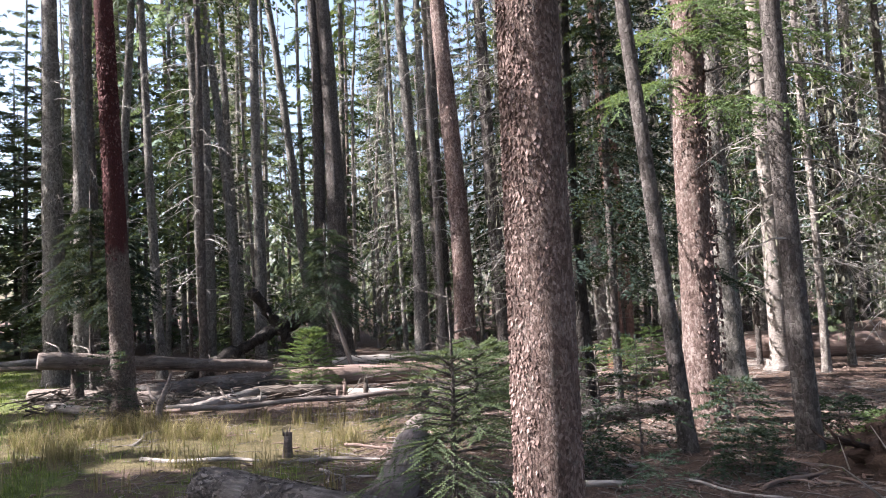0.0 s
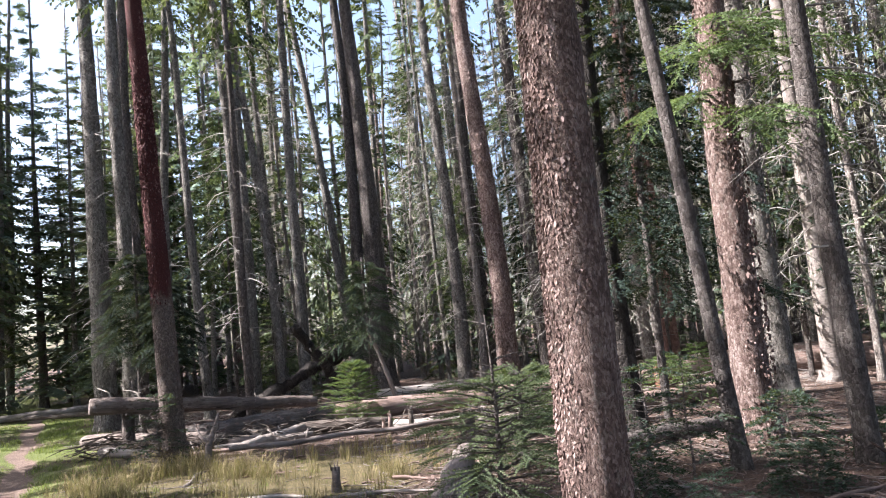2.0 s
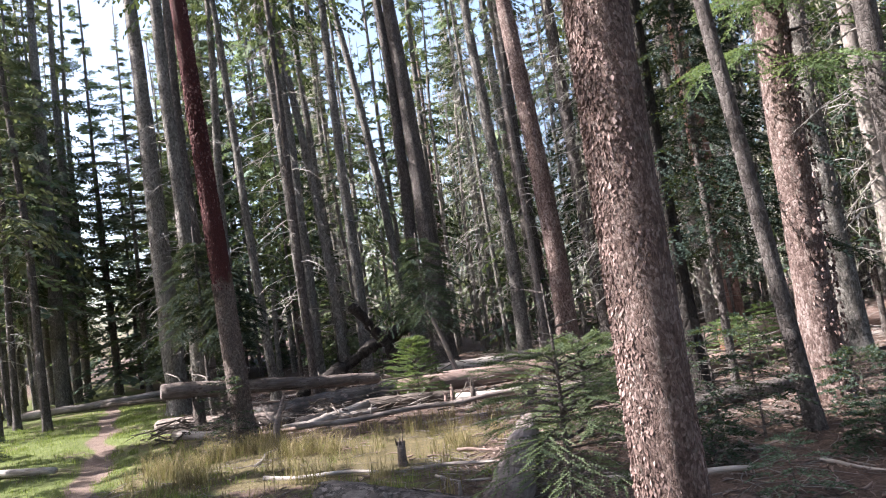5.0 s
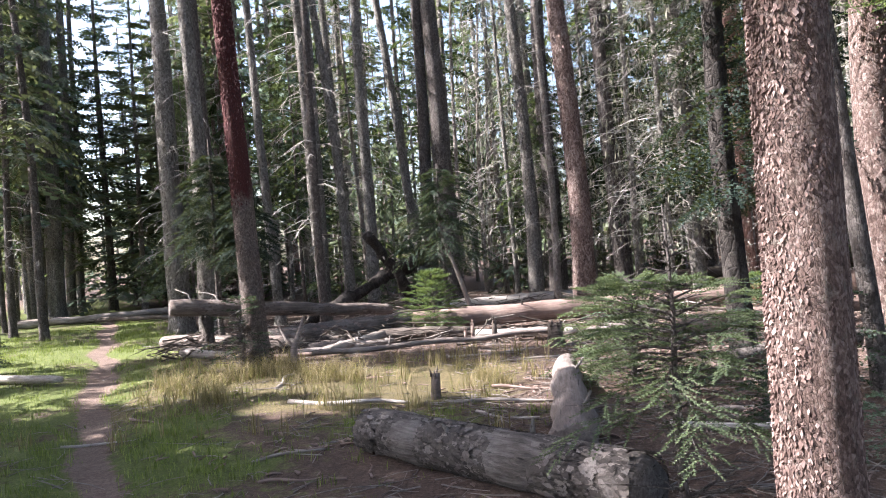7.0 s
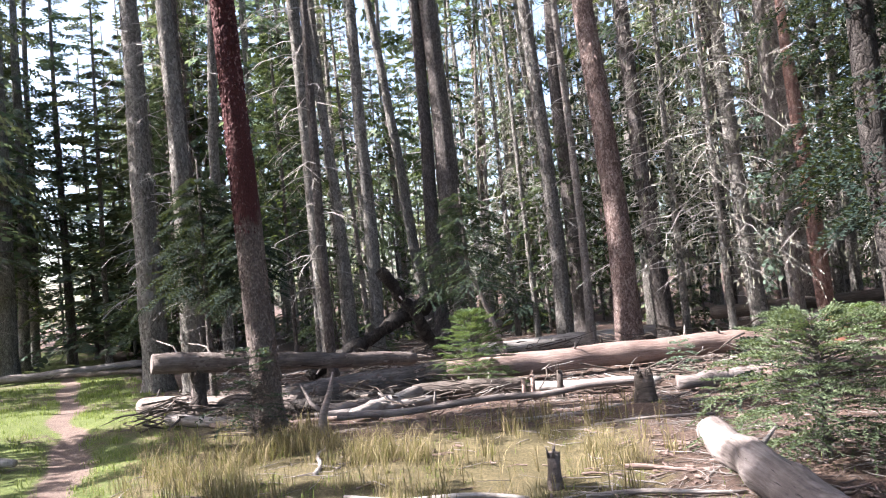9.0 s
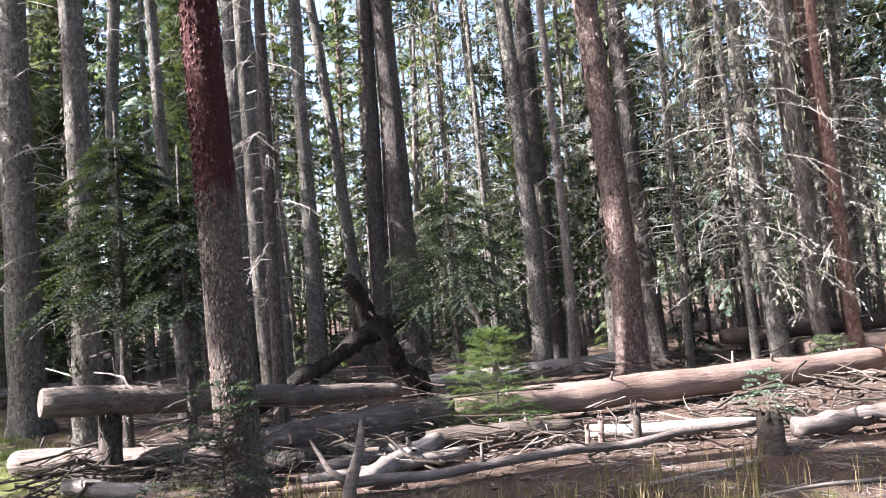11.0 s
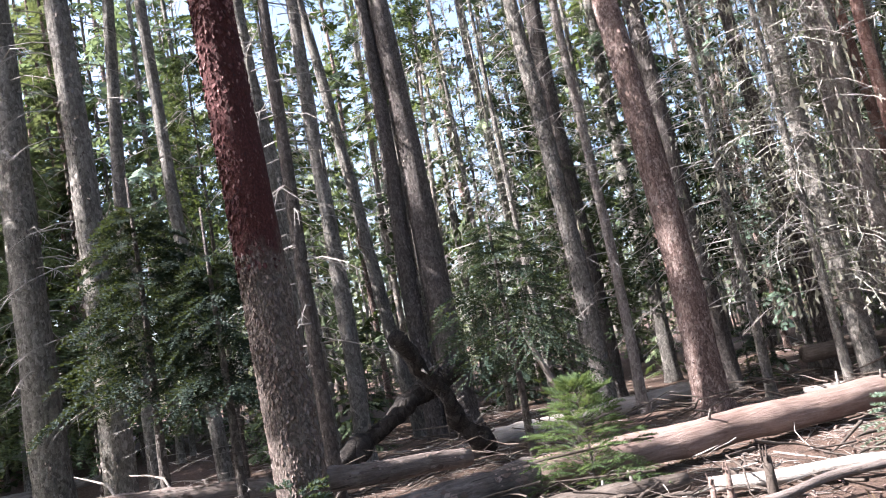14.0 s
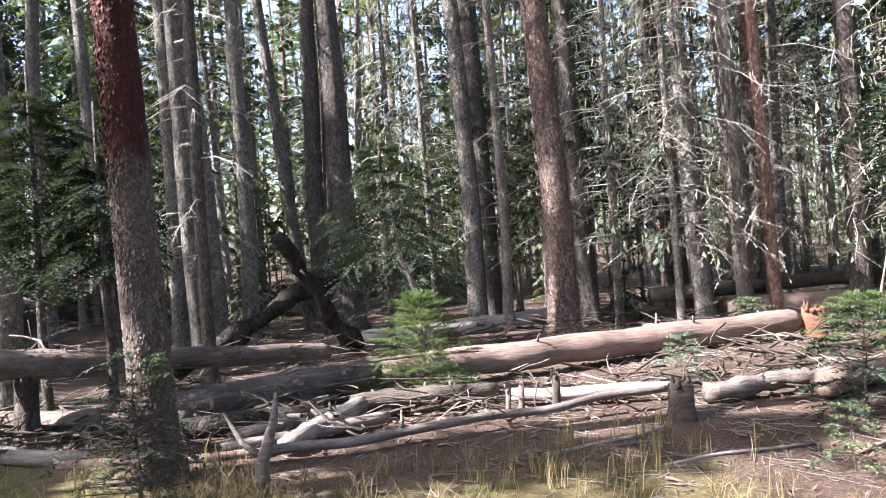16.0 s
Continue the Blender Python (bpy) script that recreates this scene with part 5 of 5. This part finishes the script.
# the shaded side of the trail
rnd.seed(15)
for k in range(22):
    y = rnd.uniform(20, 48)
    x = -3.98 - 0.625 * (y - 5.28) - rnd.uniform(1.9, 5.0) * 1.185
    if any((x - a) ** 2 + (y - b) ** 2 < 1.0 for a, b in taken):
        continue
    taken.append((x, y))
    d = rnd.choice((0.14, 0.18, 0.24, 0.3))
    tree(x, y, (jit(0.025), jit(0.02)), d, 9.5 + d * 22, (BARK_GREY, BARK_DARK)[k % 2], "dark spruce on the shaded side of the trail", crown=(THIN_CROWNS[1], CROWNS[4], CROWNS[3], CROWNS[4])[k % 4], crown_at=rnd.choice((2.4, 3.6, 4.8, 6.0)) + (1.5 if y < 23 else 0), crown_scale=rnd.uniform(0.9, 1.3), dead=DEAD[k % 4] if k % 3 == 0 else None, dead_at=0.8, sides=8, step=1.0, bend=0.04, group="trees of the wood behind")

for k, (x, y) in enumerate([(-18.7, 24.4), (-20.3, 27.6), (-19.2, 29.8), (-21.4, 31.0)]):
    tree(x, y, (0.01, 0), 0.26, 16 + k, BARK_GREY, "full blue-green spruce on the shaded side of the trail", crown=CROWNS[(4, 3)[k % 2]], crown_at=3.4, crown_scale=1.3, sides=8, step=1.0, bend=0.03, group="trees of the wood behind")
# lightened blue and pale crowns paint the haze along the trail
rnd.seed(35)
for k in range(24):
    y = 23 + 1.15 * k + jit(0.4)
    x = -3.98 - 0.625 * (y - 5.28) - rnd.uniform(1.7, 4.2) * 1.185
    d = rnd.choice((0.18, 0.24, 0.3))
    tree(x, y, (jit(0.02), jit(0.02)), d, 16 + 4 * rnd.random(), (BARK_GREY, BARK_PALE)[k % 2], "tall blue-green spruce lining the trail", crown=CROWNS[(4, 3)[k % 2]], crown_at=rnd.uniform(2.2, 4.2), crown_scale=rnd.uniform(0.85, 1.2), sides=8, step=1.0, bend=0.04, group="trees of the wood behind")

for k, (x, y) in enumerate([(7.2, 13.2), (8.8, 14.6), (10.4, 13.4), (12.2, 15.6), (11.0, 18.4), (13.4, 18.9), (9.9, 21.2), (7.4, 19.6), (12.6, 22.3), (6.6, 22.0), (15.2, 21.0), (14.6, 16.6), (8.4, 24.2), (5.2, 21.0)]):
    tree(x, y, (jit(0.02), jit(0.02)), 0.16 + 0.05 * (k % 4), 16 + k % 4, (BARK_DARK, BARK_GREY)[k % 2], "lichen-hung spruce at the shaded edge of the wood", crown=FINE_CROWNS[k % 2], crown_at=2.2 + 0.7 * (k % 5), crown_scale=1.0, dead=DEAD_LONG[k % 2], dead_at=0.8, beard=BEARD[k % 2], sides=10, step=0.8, group="trees of the wood behind")

# pale and blue crowns again: haze put into the needle colour
for k, (x, y) in enumerate([(-17.0, 30.5), (-19.3, 31.8), (-16.2, 27.2), (-20.5, 36.0), (-18.2, 38.5), (-22.8, 38.2), (-21.0, 42.5), (-24.6, 43.8), (-26.5, 47.0), (-23.0, 48.0), (-14.3, 26.2), (-15.6, 34.0), (-13.2, 29.0), (-12.4, 32.6), (-28.5, 50.5), (-25.5, 39.5), (-17.6, 33.2), (-20.8, 39.4), (-22.2, 41.0), (-24.0, 46.2), (-19.6, 35.2), (-18.6, 29.2)]):
    tree(x, y, (jit(0.02), jit(0.02)), 0.14 + 0.04 * (k % 3), 10.5 + 1.5 * (k % 5), (BARK_GREY, BARK_DARK)[k % 2], "green spruce closing the far end of the trail", crown=CROWNS[(3, 4)[k % 2]], crown_at=0.6, crown_scale=1.5, sides=8, step=1.0, group="trees at the end of the trail")


def drape_mesh(name, height, boughs, length, seed):
    """Drooping dead boughs with short lichen-grey twiglets hanging from them."""
    rnd.seed(seed)
    s = Shape()
    for k in range(boughs):
        f = (k + rnd.random()) / boughs
        a, r = rnd.uniform(0, 6.283), length * (1.05 - 0.6 * f) * rnd.uniform(0.4, 1.1)
        out = Vector((math.cos(a), math.sin(a), 0))
        side = Vector((-out.y, out.x, 0))
        drop = rnd.uniform(0.3, 0.7)

        def at(t):
            return Vector((0, 0, height * f + r * (0.2 * t - drop * t * t))) + out * (r * t) + side * (0.12 * r * math.sin(3 * t + k))
        s.tube([at(t) for t in (0, 0.3, 0.65, 1)], (0.011, 0.008, 0.005, 0.002), 3, False)
        for q in range(13):
            t = 0.15 + 0.85 * (q + rnd.random()) / 13
            way = out * rnd.uniform(0.1, 0.8) + side * ((1 if q % 2 else -1) * rnd.uniform(0.4, 1.0)) + Vector((0, 0, rnd.uniform(-0.9, 0.1)))
            sprig(s, at(t), way, rnd.uniform(0.1, 0.3) * (0.6 + 0.4 * r), 0.02, 9)
    return s.mesh(name, LICHEN_TWIG, False)


DRAPED = [drape_mesh("lichen_drape", 8, 80, 1.6, 450 + k) for k in range(2)]
for k, (x, y, z0, sc) in enumerate([(1.55, 16.9, 1.5, 0.9), (1.0, 18.2, 2.2, 0.8), (5.0, 16.0, 1.6, 0.9), (6.9, 14.6, 1.4, 0.85), (2.9, 20.4, 1.8, 0.9), (4.6, 19.9, 1.8, 1.0), (-1.9, 21.0, 3.0, 0.7), (7.0, 17.5, 1.6, 1.0), (9.2, 16.4, 1.6, 1.0), (0.2, 22.5, 2.0, 1.0), (-2.4, 24.0, 2.5, 0.9), (-6.9, 22.6, 3.0, 0.8)]):
    t = tree(x, y, (jit(0.02), jit(0.02)), 0.14 + 0.02 * (k % 3), 12 + k % 3, BARK_GREY, "dying spruce draped with pale grey lichen", beard=BEARD[k % 2], dead=DEAD_LONG[k % 2], dead_at=1.2, sides=8, step=1.0, name="lichen_spruce", group="lichen-draped spruces")
    part("lichen_drape", DRAPED[k % 2], t, "grey lichen-covered drooping twigs", m=pose(0, 0, z0, 0, 0, 57 * k) @ Matrix.Diagonal((sc, sc, 1.0, 1)), kind="stuff")

# undergrowth of young spruces between the trunks
UNDER = [crown_mesh("crown", 2.6, 0.95, (NEEDLE, NEEDLE_DARK, NEEDLE_PALE, NEEDLE)[k], 36, 0.1, 9, 0.085, 8, 400 + k) for k in range(4)]
UNDER_STEM = trunk_mesh(0.03, 2.6, (0, 0), BARK_DARK, 6, 0.05, 1.0, 0.1)
rnd.seed(25)
made = 0
while made < 92:
    y = rnd.uniform(16, 44)
    x = rnd.uniform(-0.7 * y, 0.62 * y)
    if (y < 19.5 and -8.5 < x < 3.5) or not free(x, y, 0.5):
        continue
    t = thing("young_spruce", x, y, ground_z(x, y), "knee-high to head-high young spruce in the undergrowth", "tree", "undergrowth spruces", rnd.uniform(0, 360))
    k = rnd.uniform(0.35, 1.15)
    part("stem", UNDER_STEM, t, m=Matrix.Diagonal((k, k, k, 1)))
    part("crown", UNDER[made % 4], t, m=pose(0, 0, 0.1) @ Matrix.Diagonal((k, k, k, 1)))
    made += 1

# far woods that close the view; their pale needles paint bright haze
rnd.seed(9)
far = Shape()
far_stems = Shape()
for k in range(330):
    a, r = rnd.uniform(0, 6.283), rnd.uniform(62, 120)
    x, y, h = math.sin(a) * r, 8 + math.cos(a) * r, rnd.uniform(13, 22)
    if k % 3 and y < 20:
        continue
    far_stems.tube([(x, y, -0.3), (x + jit(0.3), y, h)], (0.2, 0.04), 5, False)
    for b in range(34):
        f = (b + rnd.random()) / 34
        bough(far, Vector((x, y, h * (0.06 + 0.94 * f))), rnd.uniform(0, 6.283), 2.6 * (1 - f) ** 0.8 + 0.3, 0.2, 0.45, 5, 0.75, 3)
tagged(new("far_woods", far.mesh("far_woods", NEEDLE_PALE, False)), "dense spruce wood in the distance, haze put into its pale needles", "trees", kind="stuff")
tagged(new("far_trunks", far_stems.mesh("far_trunks", BARK_GREY)), "trunks of the distant spruce wood", "trees", kind="stuff")
